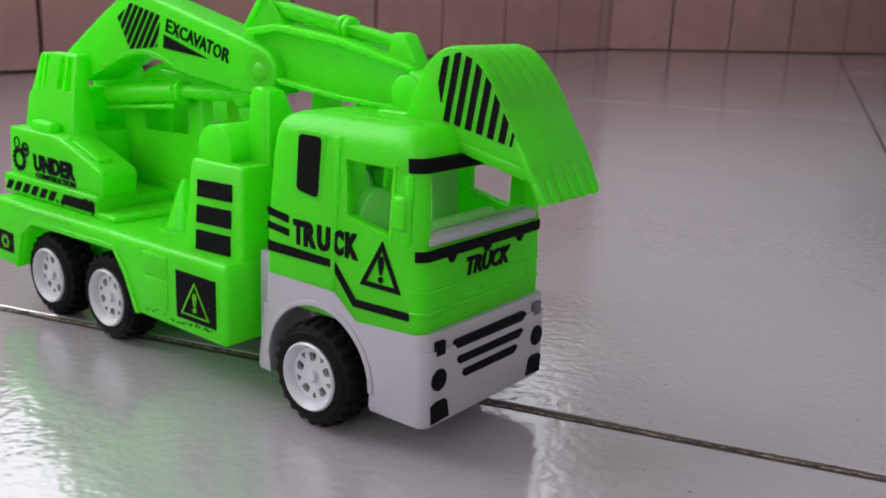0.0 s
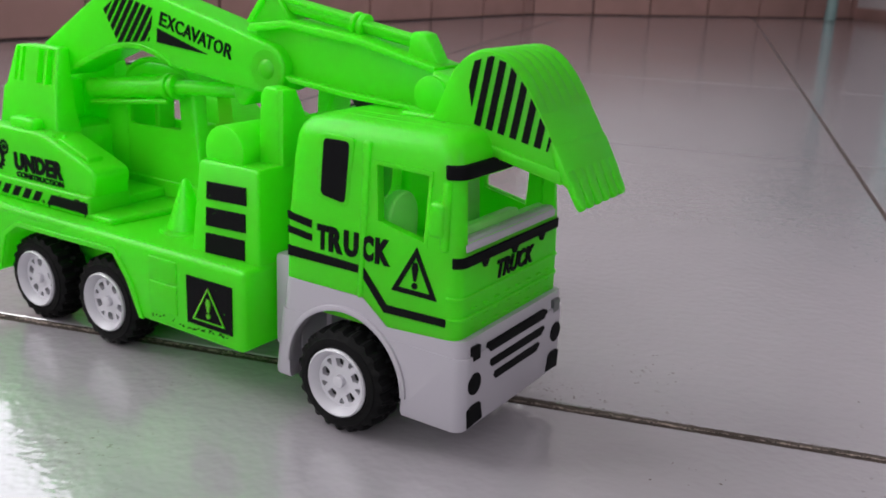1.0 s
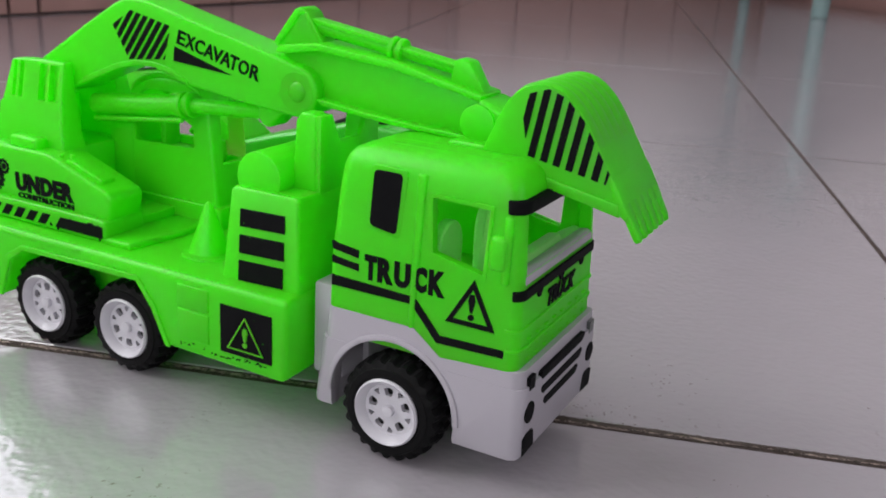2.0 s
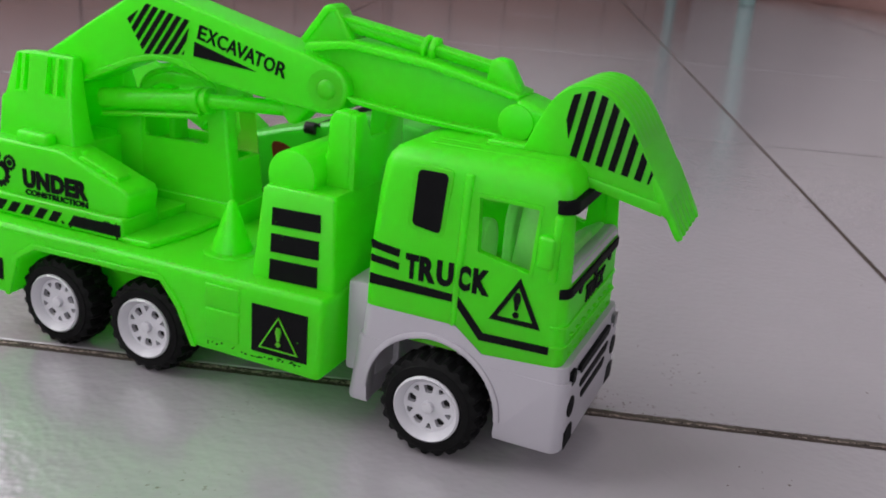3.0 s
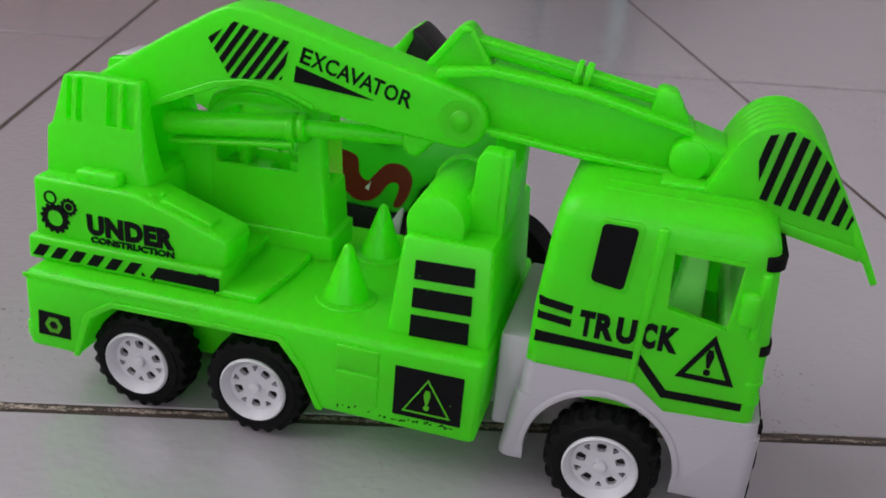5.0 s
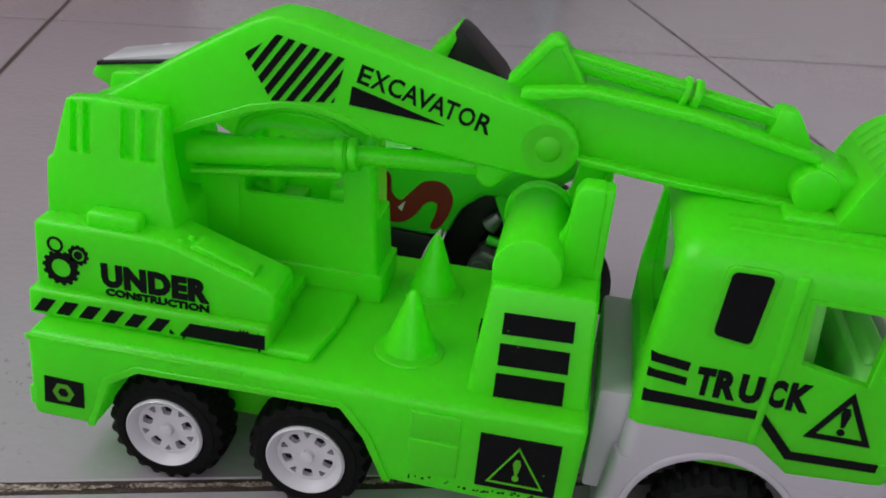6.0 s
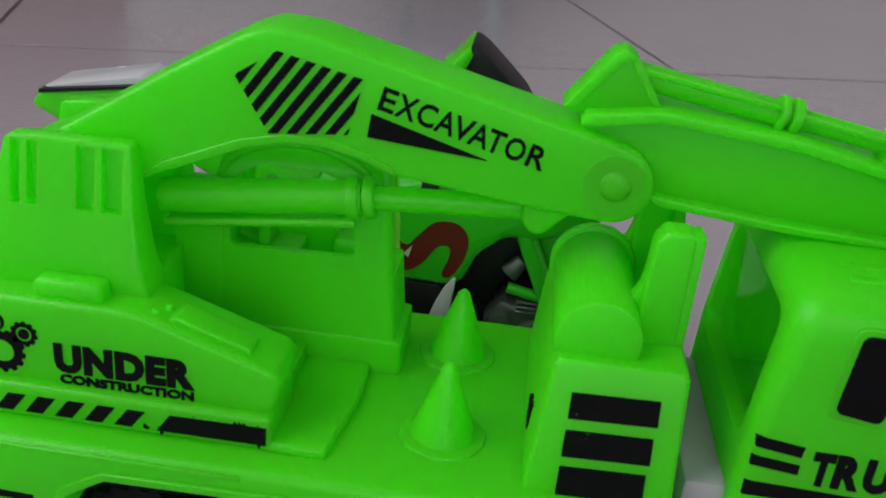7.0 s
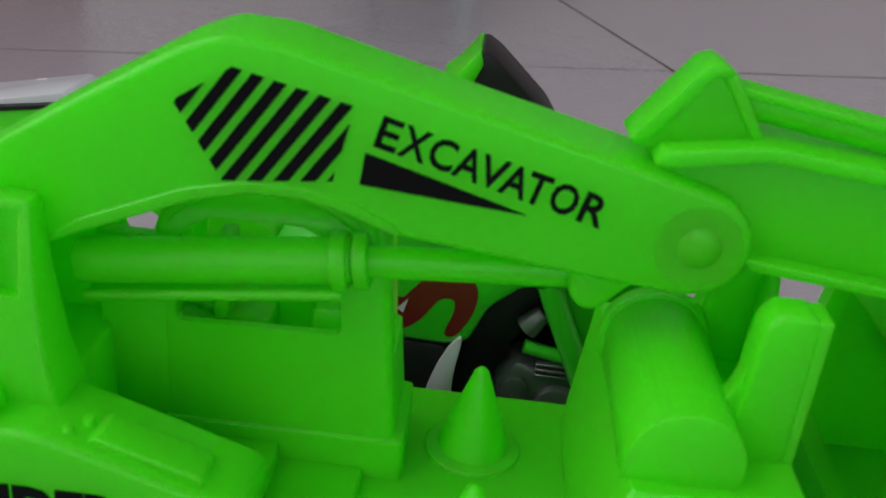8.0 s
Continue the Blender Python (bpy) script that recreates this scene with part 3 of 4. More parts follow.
letters("lettering", [("E", 0.00, 0.30), ("X", 0.33, 0.70), ("C", 0.73, 1.08), ("A", 1.10, 1.47), ("V", 1.43, 1.81), ("A", 1.77, 2.14), ("T", 2.11, 2.43), ("O", 2.47, 2.85), ("R", 2.92, 3.27)], 0.44, m, INK, boom, bold=0.012)
part("wedge_print", turned(prism([(3.52, 9.95), (5.8, 9.75), (3.57, 10.4)], BY - 0.02, BY + 0.06), YAW), INK, boom)
# boom ram
part("ram_barrel", turned(rod((-0.7, 0.0, 7.95), (3.4, 0.0, 8.4), 0.36, n=24), YAW), GREEN, truck)
part("ram_collar", turned(join(rod((3.1, 0.0, 8.36), (3.35, 0.0, 8.39), 0.46, n=24, bev=0.05), rod((3.44, 0.0, 8.4), (3.66, 0.0, 8.43), 0.44, n=24, bev=0.05)), YAW), GREEN, truck)
part("ram_guide", turned(join(rod((-0.6, -0.2, 7.46), (3.3, -0.2, 7.9), 0.09, n=12), prism([(-0.6, 7.42), (3.2, 7.85), (3.2, 7.94), (-0.6, 7.52)], -0.2, 0.2, 0.03)), YAW), GREEN, truck)
part("ram_rod", turned(rod((3.4, 0.0, 8.4), (6.9, 0.0, 8.62), 0.25, n=20), YAW), GREEN, truck)
part("ram_lug", turned(prism([(6.55, 9.1), (6.6, 8.45), (6.8, 8.22), (7.05, 8.22), (7.7, 8.9)], -0.5, 0.5, 0.13, 3), YAW), GREEN, truck)
# stick
ST = [(7.5, 10.5), (7.5, 10.78), (8.9, 10.98), (11.5, 10.72), (14.2, 10.1), (14.6, 9.5), (14.4, 8.9), (11.5, 9.03), (9.1, 9.28), (8.7, 9.5)]
core = prism(ST, -0.36, 0.36, 0.06)
flange = prism([(7.42, 10.62), (7.5, 10.84), (8.9, 11.04), (11.5, 10.78), (14.3, 10.16), (14.25, 9.98), (11.5, 10.56), (8.9, 10.82), (7.75, 10.62)], -0.72, 0.72, 0.05)
low = prism([(8.8, 9.42), (9.1, 9.2), (11.5, 8.95), (14.4, 8.82), (14.4, 8.97), (11.5, 9.12), (9.1, 9.38)], -0.7, 0.7, 0.04)
stick = part("stick", turned(core, YAW), GREEN, truck)
part("upper_flange", turned(flange, YAW), GREEN, stick)
part("lower_flange", turned(low, YAW), GREEN, stick)
part("stick_knuckle", turned(rod((8.2, -0.6, 9.52), (8.2, 0.6, 9.52), 0.62, n=28), YAW), GREEN, stick)
lug = prism([(7.15, 10.75), (7.1, 10.9), (7.92, 11.9), (8.1, 11.98), (8.3, 11.88), (8.9, 10.95), (7.4, 10.72)], -0.32, 0.32, 0.07)
part("ram_bracket", turned(lug, YAW), GREEN, stick)
part("bracket_rim", turned(join(prism([(7.08, 10.85), (7.9, 11.93), (8.1, 12.01), (8.32, 11.9), (8.2, 11.78), (8.07, 11.8), (7.33, 10.85)], -0.4, 0.4, 0.04), prism([(8.32, 11.9), (8.93, 10.95), (8.77, 10.93), (8.2, 11.8)], -0.4, 0.4, 0.04)), YAW), GREEN, stick)
part("stick_ram", turned(join(rod((8.3, 0, 11.5), (11.4, 0, 11.02), 0.24, n=20), rod((11.2, 0, 11.05), (13.6, 0, 10.66), 0.2, n=20)), YAW), GREEN, stick)
part("ram_flange", turned(prism([(8.3, 11.72), (11.2, 11.26), (11.2, 11.14), (8.4, 11.58)], -0.3, 0.3, 0.03), YAW), GREEN, stick)
part("ram_flange", turned(prism([(11.3, 11.2), (13.4, 10.83), (13.4, 10.73), (11.3, 11.08)], -0.28, 0.28, 0.03), YAW), GREEN, stick)
part("ram_collar", turned(join(rod((11.05, 0, 11.08), (11.2, 0, 11.05), 0.36, n=24, bev=0.04), rod((11.3, 0, 11.04), (11.48, 0, 11.01), 0.36, n=24, bev=0.04)), YAW), GREEN, stick)
part("ram_bracket", turned(prism([(13.1, 10.3), (13.22, 10.98), (13.36, 11.04), (13.7, 10.98), (14.2, 10.15)], -0.32, 0.32, 0.06), YAW), GREEN, stick)
part("bucket_pin", turned(rod((14.3, -0.95, 9.42), (14.3, 0.95, 9.42), 0.52, n=36, bev=0.16), YAW), GREEN, stick)
part("bucket_link", turned(prism([(14.2, 10.12), (15.6, 9.7), (15.6, 9.1), (14.3, 8.92)], -0.85, 0.85, 0.2, 4), YAW), GREEN, stick)

# bucket
OUT = [(14.66, 8.58), (15.12, 9.68), (15.35, 10.15), (15.62, 10.48), (15.95, 10.7), (16.3, 10.8), (16.65, 10.78), (17.0, 10.64), (17.35, 10.35), (17.67, 9.98), (18.05, 9.4), (18.42, 8.8), (18.64, 8.35), (18.76, 7.74)]
CB = 0.4
OUT = [OUT[0]] + bend(OUT[1:-1], 4) + [OUT[-1]]
shell = prism(OUT, CB - 1.45, CB + 1.55, 0.05)
INN = [(14.5, 8.2), (15.05, 9.0), (15.6, 10.1), (15.95, 10.42), (16.3, 10.55), (16.65, 10.52), (17.0, 10.38), (17.3, 10.1), (17.85, 9.3), (18.2, 8.75), (18.45, 8.25), (18.58, 7.0)]
bucket = part("bucket", cut(shell, prism(INN, CB - 1.27, CB + 1.37)), GREEN, truck)
part("bucket_rim", prism([(14.6, 8.6), (14.66, 8.85), (16.8, 8.42), (18.72, 8.05), (18.78, 7.7), (16.7, 8.15)], CB - 1.5, CB - 1.4, 0.03), GREEN, bucket)
RIDGE = OUT[5:-9]
lean = Vector((19.3 - 18.66, 0, 7.06 - 8.2)).normalized()
across = Vector((0, 1, 0))
thick = lean.cross(across)
lay = Matrix(((0, lean.x, thick.x, 18.93), (1, 0, 0, 0), (0, lean.z, thick.z, 7.78), (0, 0, 0, 1)))
for k in range(6):
    y = CB - 1.2 + 0.5 * k
    part("bucket_rib", ridge(RIDGE, y - 0.25, y + 0.25, 0.075), GREEN, bucket)
    claw = [(-0.225, -0.3), (0.225, -0.3), (0.22, 0.25), (0.17, 0.66), (0.06, 0.78), (-0.1, 0.8), (-0.19, 0.68), (-0.225, 0.3)]
    bm = prism_z([(y + p, q) for p, q in claw], -0.09, 0.09, 0.05, 2)
    bm.transform(lay)
    part("tooth", bm, GREEN, bucket)
part("bucket_lip", prism([(18.25, 8.95), (18.6, 8.55), (19.06, 7.72), (18.98, 7.6), (18.68, 7.8)], CB - 1.48, CB + 1.58, 0.06), GREEN, bucket)
stripe_set("bucket_stripe", [(15.9, 9.95), (16.05, 10.55), (16.55, 10.72), (17.06, 10.55), (17.57, 10.04), (18.4, 8.78), (18.32, 8.5), (16.12, 8.92)], (0.3, 1.75), 0.365, 0.19, CB - 1.46, bucket)

# cab, green upper shell
FX = 16.95
cab_shell = loft([(3.3, 11.08, 17.05, 2.86, 0.3), (5.6, 11.12, 17.0, 2.86, 0.32), (7.6, 11.3, 16.85, 2.85, 0.4), (8.25, 11.38, 16.76, 2.82, 0.45), (8.5, 11.46, 16.68, 2.74, 0.45), (8.68, 11.6, 16.55, 2.6, 0.45), (8.8, 11.85, 16.35, 2.35, 0.45), (8.86, 12.3, 16.0, 1.9, 0.45)])
inner = loft([(3.0, 11.4, 16.7, 2.6, 0.2), (8.3, 11.65, 16.5, 2.55, 0.2)])
back_hole = prism_x(fillet([(-2.25, 5.5), (2.25, 5.5), (2.15, 8.2), (-2.15, 8.2)], 0.5), 10, 13)
side_hole = prism(fillet([(14.32, 7.86), (16.02, 7.82), (15.92, 6.0), (14.4, 6.32)], 0.07, 3), -4, 4)
front_hole = prism_x([(-2.45, 6.12), (2.45, 6.12), (2.4, 7.72), (-2.4, 7.72)], 15.9, 18)
cab = part("cab", cut(cab_shell, inner, side_hole, front_hole, back_hole), GREEN, truck)


def hug(z0, z1, hw, x0, x1, r, xmin, thick, ymin=-9.0, ymax=9.0):
    """A band round the front of the cab."""
    p = [q for q in rounded(x0, x1, hw, r, 8)]
    k = next(i for i in range(len(p)) if p[i][1] < 0 and p[i][0] > xmin)
    order = [q for q in p[k:] + p[:k] if q[0] > xmin and ymin <= q[1] <= ymax]
    c = (13.0, 0.0)
    back = []
    for q in order:
        d = Vector((q[0] - c[0], q[1] * 0.8)).normalized()
        back.append((q[0] - d.x * thick, q[1] - d.y * thick))
    return prism_z(order + back[::-1], z0, z1, 0.02, 1)


part("visor_strip", soften(hug(7.78, 8.14, 2.89, 12, 16.94, 0.5, 16.5, 0.3), 0.06, 2), INK, cab, "black sun visor strip")
part("windscreen_strip", hug(5.5, 5.78, 2.9, 12, 17.06, 0.4, 16.75, 0.2), INK, cab, "black windscreen surround strip")
for y in (-1.6, 0.0, 1.6):
    part("wiper", prism_x([(y - 0.18, 5.5), (y + 0.18, 5.5), (y + 0.06, 5.33), (y - 0.06, 5.33)], 16.95, 17.06), INK, cab)
for z, k in ((4.62, 0.0), (4.05, 0.02)):
    part("moulding", hug(z, z + 0.1, 2.9, 12, 17.08 + k, 0.4, 14.9, 0.2), GREEN, cab)
for r in range(3):
    for c in range(8):
        y = -2.1 + 0.6 * c
        part("grille_stud", box(16.98, 17.1, y - 0.12, y + 0.12, 3.68 + 0.3 * r, 3.74 + 0.3 * r, 0.02, 1), GREEN, cab)
fm = Matrix.Translation((17.0, -0.93, 4.8)) @ Matrix(((0, 0, 1, 0), (1, 0, 0, 0), (0, 1, 0, 0), (0, 0, 0, 1)))
lettering("lettering", "TRUCK", 2.05, 0.52, fm, INK, cab, bold=0.03, shear=0.25, deep=0.06)
CY = -2.88
for s in (-1, 1):
    pane = fillet([(12.54, 8.3), (13.42, 8.3), (13.28, 6.6), (12.44, 6.73)], 0.16)
    part("blind_window", prism(pane, *sorted((s * 2.87, s * 2.7)), 0.0), INK, cab, "black printed rear side window")
    big = [(12.92 + (x - 12.92) * 1.32, 7.46 + (z - 7.46) * 1.15) for x, z in pane]
    part("window_surround", prism(big, *sorted((s * 2.86, s * 2.6)), 0.07, 3), GREEN, cab)
    part("door_post", prism([(13.86, 8.42), (14.14, 8.42), (13.97, 4.0), (13.76, 4.0)], *sorted((s * 2.91, s * 2.7)), 0.09, 3), GREEN, cab)
    fr = [(14.22, 7.95), (16.1, 7.92), (16.0, 5.9), (15.9, 5.88), (14.3, 6.22)]
    ho = [(14.34, 7.84), (16.0, 7.8), (15.9, 6.04), (15.88, 6.03), (14.42, 6.34)]
    bars = [prism([fr[i], fr[(i + 1) % 5], ho[(i + 1) % 5], ho[i]], *sorted((s * 2.875, s * 2.7)), 0.0) for i in range(5)]
    part("door_frame", join(*bars), GREEN, cab)
    part("mirror", join(box(16.06, 16.6, *sorted((s * 3.04, s * 2.7)), 6.25, 7.2, 0.16, 4), box(16.42, 16.66, *sorted((s * 2.98, s * 2.74)), 5.9, 7.75, 0.1, 3)), GREEN, cab)
part("rear_window", prism_x([(-2.4, 5.3), (2.4, 5.3), (2.3, 8.28), (-2.3, 8.28)], 11.44, 11.48), PANE, cab, "clear rear window").visible_shadow = False
part("roof_rib", join(*[box(12.4, 16.0, y - 0.16, y + 0.16, 8.72, 8.87, 0.07, 3) for y in (-1.8, -1.2)]), GREEN, cab)
part("roof_hatch", box(13.7, 15.9, -1.0, 1.1, 8.75, 8.98, 0.09, 3), GREEN, cab)
for s in (-1, 1):
    p = part("side_window", prism([(14.3, 7.88), (16.04, 7.84), (15.94, 5.98), (14.38, 6.3)], *sorted((s * 2.66, s * 2.7))), PANE, cab, "clear scratched side window")
    p.visible_shadow = False
# side print of the cab
letters("lettering", [("T", 0.0, 0.39), ("R", 0.42, 0.9), ("U", 0.95, 1.44), ("C", 1.58, 1.95), ("K", 2.02, 2.5)], 0.72, side(12.34, 5.15, CY + 0.02), INK, cab, bold=0.055)
for pts in ([(11.28, 5.82), (12.12, 5.7), (12.14, 5.92), (11.24, 6.04)], [(11.26, 5.42), (12.14, 5.32), (12.14, 5.52), (11.26, 5.62)],
            [(11.26, 4.74), (13.8, 4.75), (13.8, 4.97), (11.26, 5.05)], [(13.94, 4.66), (14.68, 3.82), (16.66, 3.88), (16.67, 4.1), (14.77, 4.05), (13.94, 4.98)]):
    part("side_stripe", prism(pts, CY, CY + 0.08), INK, cab)
sign_triangle(15.64, 4.53, 1.45, 1.33, 0.3, CY + 0.01, cab, INK, 0.05)

# cab, white lower body
body = loft([(0.95, 10.66, 17.25, 2.85, 0.3), (1.1, 10.66, 17.35, 2.92, 0.35), (3.1, 10.92, 17.34, 2.92, 0.35), (3.1, 11.0, 17.26, 2.9, 0.35), (4.08, 11.1, 17.2, 2.9, 0.35)])
archcut = join(rod((13.36, -4, 1.5), (13.36, 4, 1.5), 2.02, n=48))
notch = prism([(13.9, 4.12), (14.82, 3.42), (18, 3.62), (18, 5), (13.9, 5)], -4, 4)
hollow = loft([(0.5, 11.3, 16.9, 2.6, 0.2), (3.9, 11.4, 16.9, 2.6, 0.2)])
lower = part("lower_body", cut(body, box(11.36, 15.36, -4, 4, 0, 1.5), archcut, notch, hollow), WHITE, truck, "white plastic lower cab body")
part("front_bulkhead", box(15.5, 16.95, -2.6, 2.6, 1.2, 3.4, 0.05), WHITE, lower)
for s in (-1, 1):
    arc = [radians(180 - 7.5 * k) for k in range(25)]
    lip = [(13.36 + 2.0 * math.cos(a), 1.5 + 2.0 * math.sin(a)) for a in arc] + [(13.36 + 2.17 * math.cos(a), 1.5 + 2.17 * math.sin(a)) for a in arc[::-1]]
    bm = prism(lip, *sorted((s * 2.98, s * 2.72)), 0.03, 2)
    part("arch_lip", bm, WHITE, lower)
for z, w in ((3.1, 1.72), (2.62, 1.6), (2.18, 1.35)):
    part("grille_slot", prism_x([(-w, z), (-w + 0.12, z - 0.12), (w - 0.2, z - 0.12), (w, z + 0.05), (w - 0.1, z + 0.14), (-w + 0.06, z + 0.12)], 17.25, 17.37), INK, lower, "black grille slot")
for s in (-1, 1):
    part("headlight", rod((17.25, s * 2.36, 2.3), (17.37, s * 2.36, 2.3), 0.31, n=28), INK, lower, "round black headlight")
    part("indicator", box(17.25, 17.36, *sorted((s * 2.14, s * 2.5)), 2.98, 3.36), INK if s < 0 else GREY, lower, "small square indicator")
    part("fog_light", prism_x([(s * 1.88, 1.12), (s * 2.64, 1.08), (s * 2.68, 1.6), (s * 2.5, 1.7), (s * 2.1, 1.7), (s * 1.98, 1.6)], 17.25, 17.37), INK, lower, "black fog light recess")

# cab interior
for s in (-1, 1):
    back = [(s * 1.4 + 0.72 * math.cos(a), 6.05 + 0.8 * math.sin(a)) for a in [math.pi * k / 12 for k in range(13)]] + [(s * 1.4 - 0.68, 4.6), (s * 1.4 + 0.68, 4.6)]
    part("seat_back", prism_x(back, 13.9, 14.25, 0.14, 4), PALE, cab, "pale green seat back")
    part("seat_cushion", box(14.5, 15.5, s * 1.4 - 0.7, s * 1.4 + 0.7, 4.5, 5.2, 0.15, 3), PALE, cab, "pale green seat")
part("dashboard", prism([(15.9, 4.8), (16.6, 4.8), (16.66, 6.12), (16.45, 6.22), (15.9, 5.9)], -2.5, 2.5, 0.08), PALE, cab, "pale plastic dashboard")
part("dash_cowl", prism([(16.0, 6.0), (16.6, 6.1), (16.52, 6.36), (16.15, 6.3)], -1.9, 1.0, 0.08, 3), PALE, cab)
part("dash_lip", prism([(16.55, 5.85), (17.0, 5.85), (17.0, 6.08), (16.86, 6.2), (16.55, 6.15)], -2.55, 2.5, 0.08, 3), WHITE, cab, "white windscreen ledge")
part("cab_console", prism([(14.5, 4.5), (15.5, 4.5), (15.3, 7.35), (14.8, 7.35)], -0.45, 0.85, 0.12), PALE, cab)
part("cab_floor", box(11.6, 16.8, -2.6, 2.6, 4.2, 4.5), GREEN, cab)


# wheels
def wheel():
    w = thing("wheel", "", "")
    prof = [(0.97, -0.6), (1.1, -0.66), (1.28, -0.64), (1.3, -0.6), (1.46, -0.52), (1.51, -0.34), (1.52, -0.07), (1.52, 0.07), (1.51, 0.34), (1.46, 0.5), (1.3, 0.6), (0.97, 0.6)]
    n = 88
    tyre = lathe(prof, n)
    for v in tyre.verts:
        r = math.hypot(v.co.x, v.co.z)
        if r > 1.4:
            k = round(math.atan2(v.co.z, v.co.x) / (2 * math.pi) * n) % n
            low = (k // 2) % 2 == (0 if v.co.y < 0 else 1)
            f = (1.47 if low else 1.57) / 1.52
            v.co.x, v.co.z = v.co.x * f, v.co.z * f
    t = part("tyre", tyre, RUBBER, w, "black knobbly plastic tyre", 20)
    disc = lathe([(0.001, -0.46), (0.3, -0.46), (0.78, -0.46), (0.88, -0.66), (0.96, -0.73), (1.01, -0.68), (1.01, -0.5), (1.0, 0.0), (0.001, 0.0)], 48)
    holes = []
    for k in range(10):
        a = 2 * math.pi * k / 10
        if k % 2:
            h = prism([(-0.02, 0.53), (0.02, 0.53), (0.1, 0.68), (0.0, 0.71), (-0.1, 0.68)], -1, -0.1)
        else:
            h = prism(fillet([(-0.1, 0.42), (0.1, 0.42), (0.15, 0.64), (0.0, 0.69), (-0.15, 0.64)], 0.05, 3), -1, -0.1)
        h.transform(Matrix.Rotation(a, 4, "Y"))
        holes.append(h)
    part("rim", cut(disc, join(*holes)), RIM, w, "white spoked rim")
    part("hub_cap", rod((0, -0.3, 0), (0, -0.6, 0), 0.2, 0.17, n=20, bev=0.03), RIM, w)
    # Black core stands in for the shade deep inside the rim holes
    part("hole_shade_core", rod((0, -0.3, 0), (0, 0.5, 0), 1.02, n=24), DARK, w)
    return w


base = wheel()
spots = [(x, s) for x in (-0.15, 3.54, 13.5) for s in (-1, 1)]
for k, (x, s) in enumerate(spots):
    m = pose(x * CM, s * (2.74 if x > 9 else 2.7) * CM, 1.57 * CM, 0, 17 * k, 0 if s < 0 else 180)
    ob = base if k == 0 else copy_thing(base, m)
    ob.matrix_basis = m
    ob.parent = truck
for x in (-0.15, 3.54, 13.5):
    part("axle", rod((x, -2.4, 1.57), (x, 2.4, 1.57), 0.16, n=12), GREY, truck)

# paint specks along the lower edge of the chassis
for k in range(30):
    x = 5.8 + 3.6 * random.random()
    z = 1.8 + 0.09 * random.random() + 0.05 * math.sin(3 * x)
    w, h = random.uniform(0.03, 0.1), random.uniform(0.02, 0.07)
    part("paint_speck", prism([(x, z), (x + w, z + 0.01), (x + w * 0.8, z + h), (x + w * 0.2, z + h * 0.8)], -3.57, -3.5), INK, chassis)


# ---- second toy behind the truck ----
moto = thing("toy_motorcycle", "green toy motorcycle with black windscreen and red flash decals", "toy motorcycle", at=(0, 6.85, 0))
part("fairing", prism([(0.6, 3.9), (0.9, 5.9), (3.2, 6.6), (5.2, 7.1), (6.4, 7.5), (8.9, 7.4), (9.2, 6.6), (8.6, 6.1), (7.3, 5.5), (6.4, 5.5), (5.7, 4.9), (5.35, 4.0), (4.8, 3.86), (3.5, 3.9)], -1.4, 1.4, 0.22, 3), SHADED_GREEN, moto)
part("belly_pan", prism([(0.3, 0.9), (0.5, 3.95), (3.5, 3.92), (4.8, 3.88), (5.05, 3.5), (4.6, 1.2)], -1.38, 1.38, 0.1), DARK, moto, "black lower fairing")
flash = [(2.55, 5.9), (3.35, 5.85), (3.5, 5.2), (3.8, 4.98), (4.05, 5.25), (4.5, 5.72), (5.1, 5.75), (5.42, 5.35), (5.36, 4.75), (5.05, 4.2), (4.8, 4.22), (4.95, 4.75), (4.93, 5.05), (4.62, 5.02), (4.25, 4.5), (3.85, 4.22), (3.3, 4.25), (2.8, 4.8)]
part("chip_print", prism([(3.72, 4.72), (3.95, 4.98), (3.86, 4.62)], -1.43, -1.3), RIM, moto, "small pale chip in the print")
part("flash_print", prism(smooth(flash), -1.42, -1.3), SHADED_RED, moto, "red flash print, colour darkened for the truck's shade")
part("windscreen", prism([(4.5, 9.5), (4.95, 10.4), (5.3, 10.2), (6.4, 9.2), (7.6, 7.4), (6.9, 7.2), (6.0, 8.3)], -0.9, 0.9, 0.12), DARK, moto, "black windscreen")
part("screen_edge", prism([(4.15, 9.55), (4.45, 9.8), (4.9, 10.38), (5.0, 10.1), (4.7, 9.4)], -0.95, 0.95, 0.06), GREEN, moto)
part("seat_tail", prism([(-6.7, 7.45), (-6.3, 7.9), (-3.6, 8.3), (-0.5, 6.9), (1.0, 5.9), (0.6, 4.9), (-3.0, 6.6), (-5.8, 7.0)], -1.0, 1.0, 0.2), GREEN, moto)
part("seat_pad", prism([(-6.3, 7.95), (-3.7, 8.5), (-3.0, 8.2), (-6.1, 7.8)], -0.8, 0.8, 0.05), CLEAR, moto, "smoky grey tail cover")
part("tail_line", prism([(-6.35, 7.9), (-3.6, 8.32), (-3.6, 8.24), (-6.35, 7.8)], -1.02, 1.02), DARK, moto)
part("handlebar", join(rod((4.05, -1.45, 6.74), (4.5, -1.4, 6.74), 0.24, n=16, bev=0.07), rod((5.12, -1.45, 6.7), (5.42, -1.4, 6.66), 0.18, n=16, bev=0.05), rod((4.5, -1.35, 6.74), (5.0, 1.8, 7.1), 0.18, n=16)), DARK, moto)
part("wheel_arch", prism(smooth([(5.1, 1.0), (5.15, 3.4), (5.6, 4.5), (6.2, 5.15), (6.9, 5.35), (7.1, 4.9), (6.9, 4.2), (6.3, 3.6), (6.2, 1.0)], 3), -0.6, 1.2, 0.05), DARK, moto, "black wheel arch")
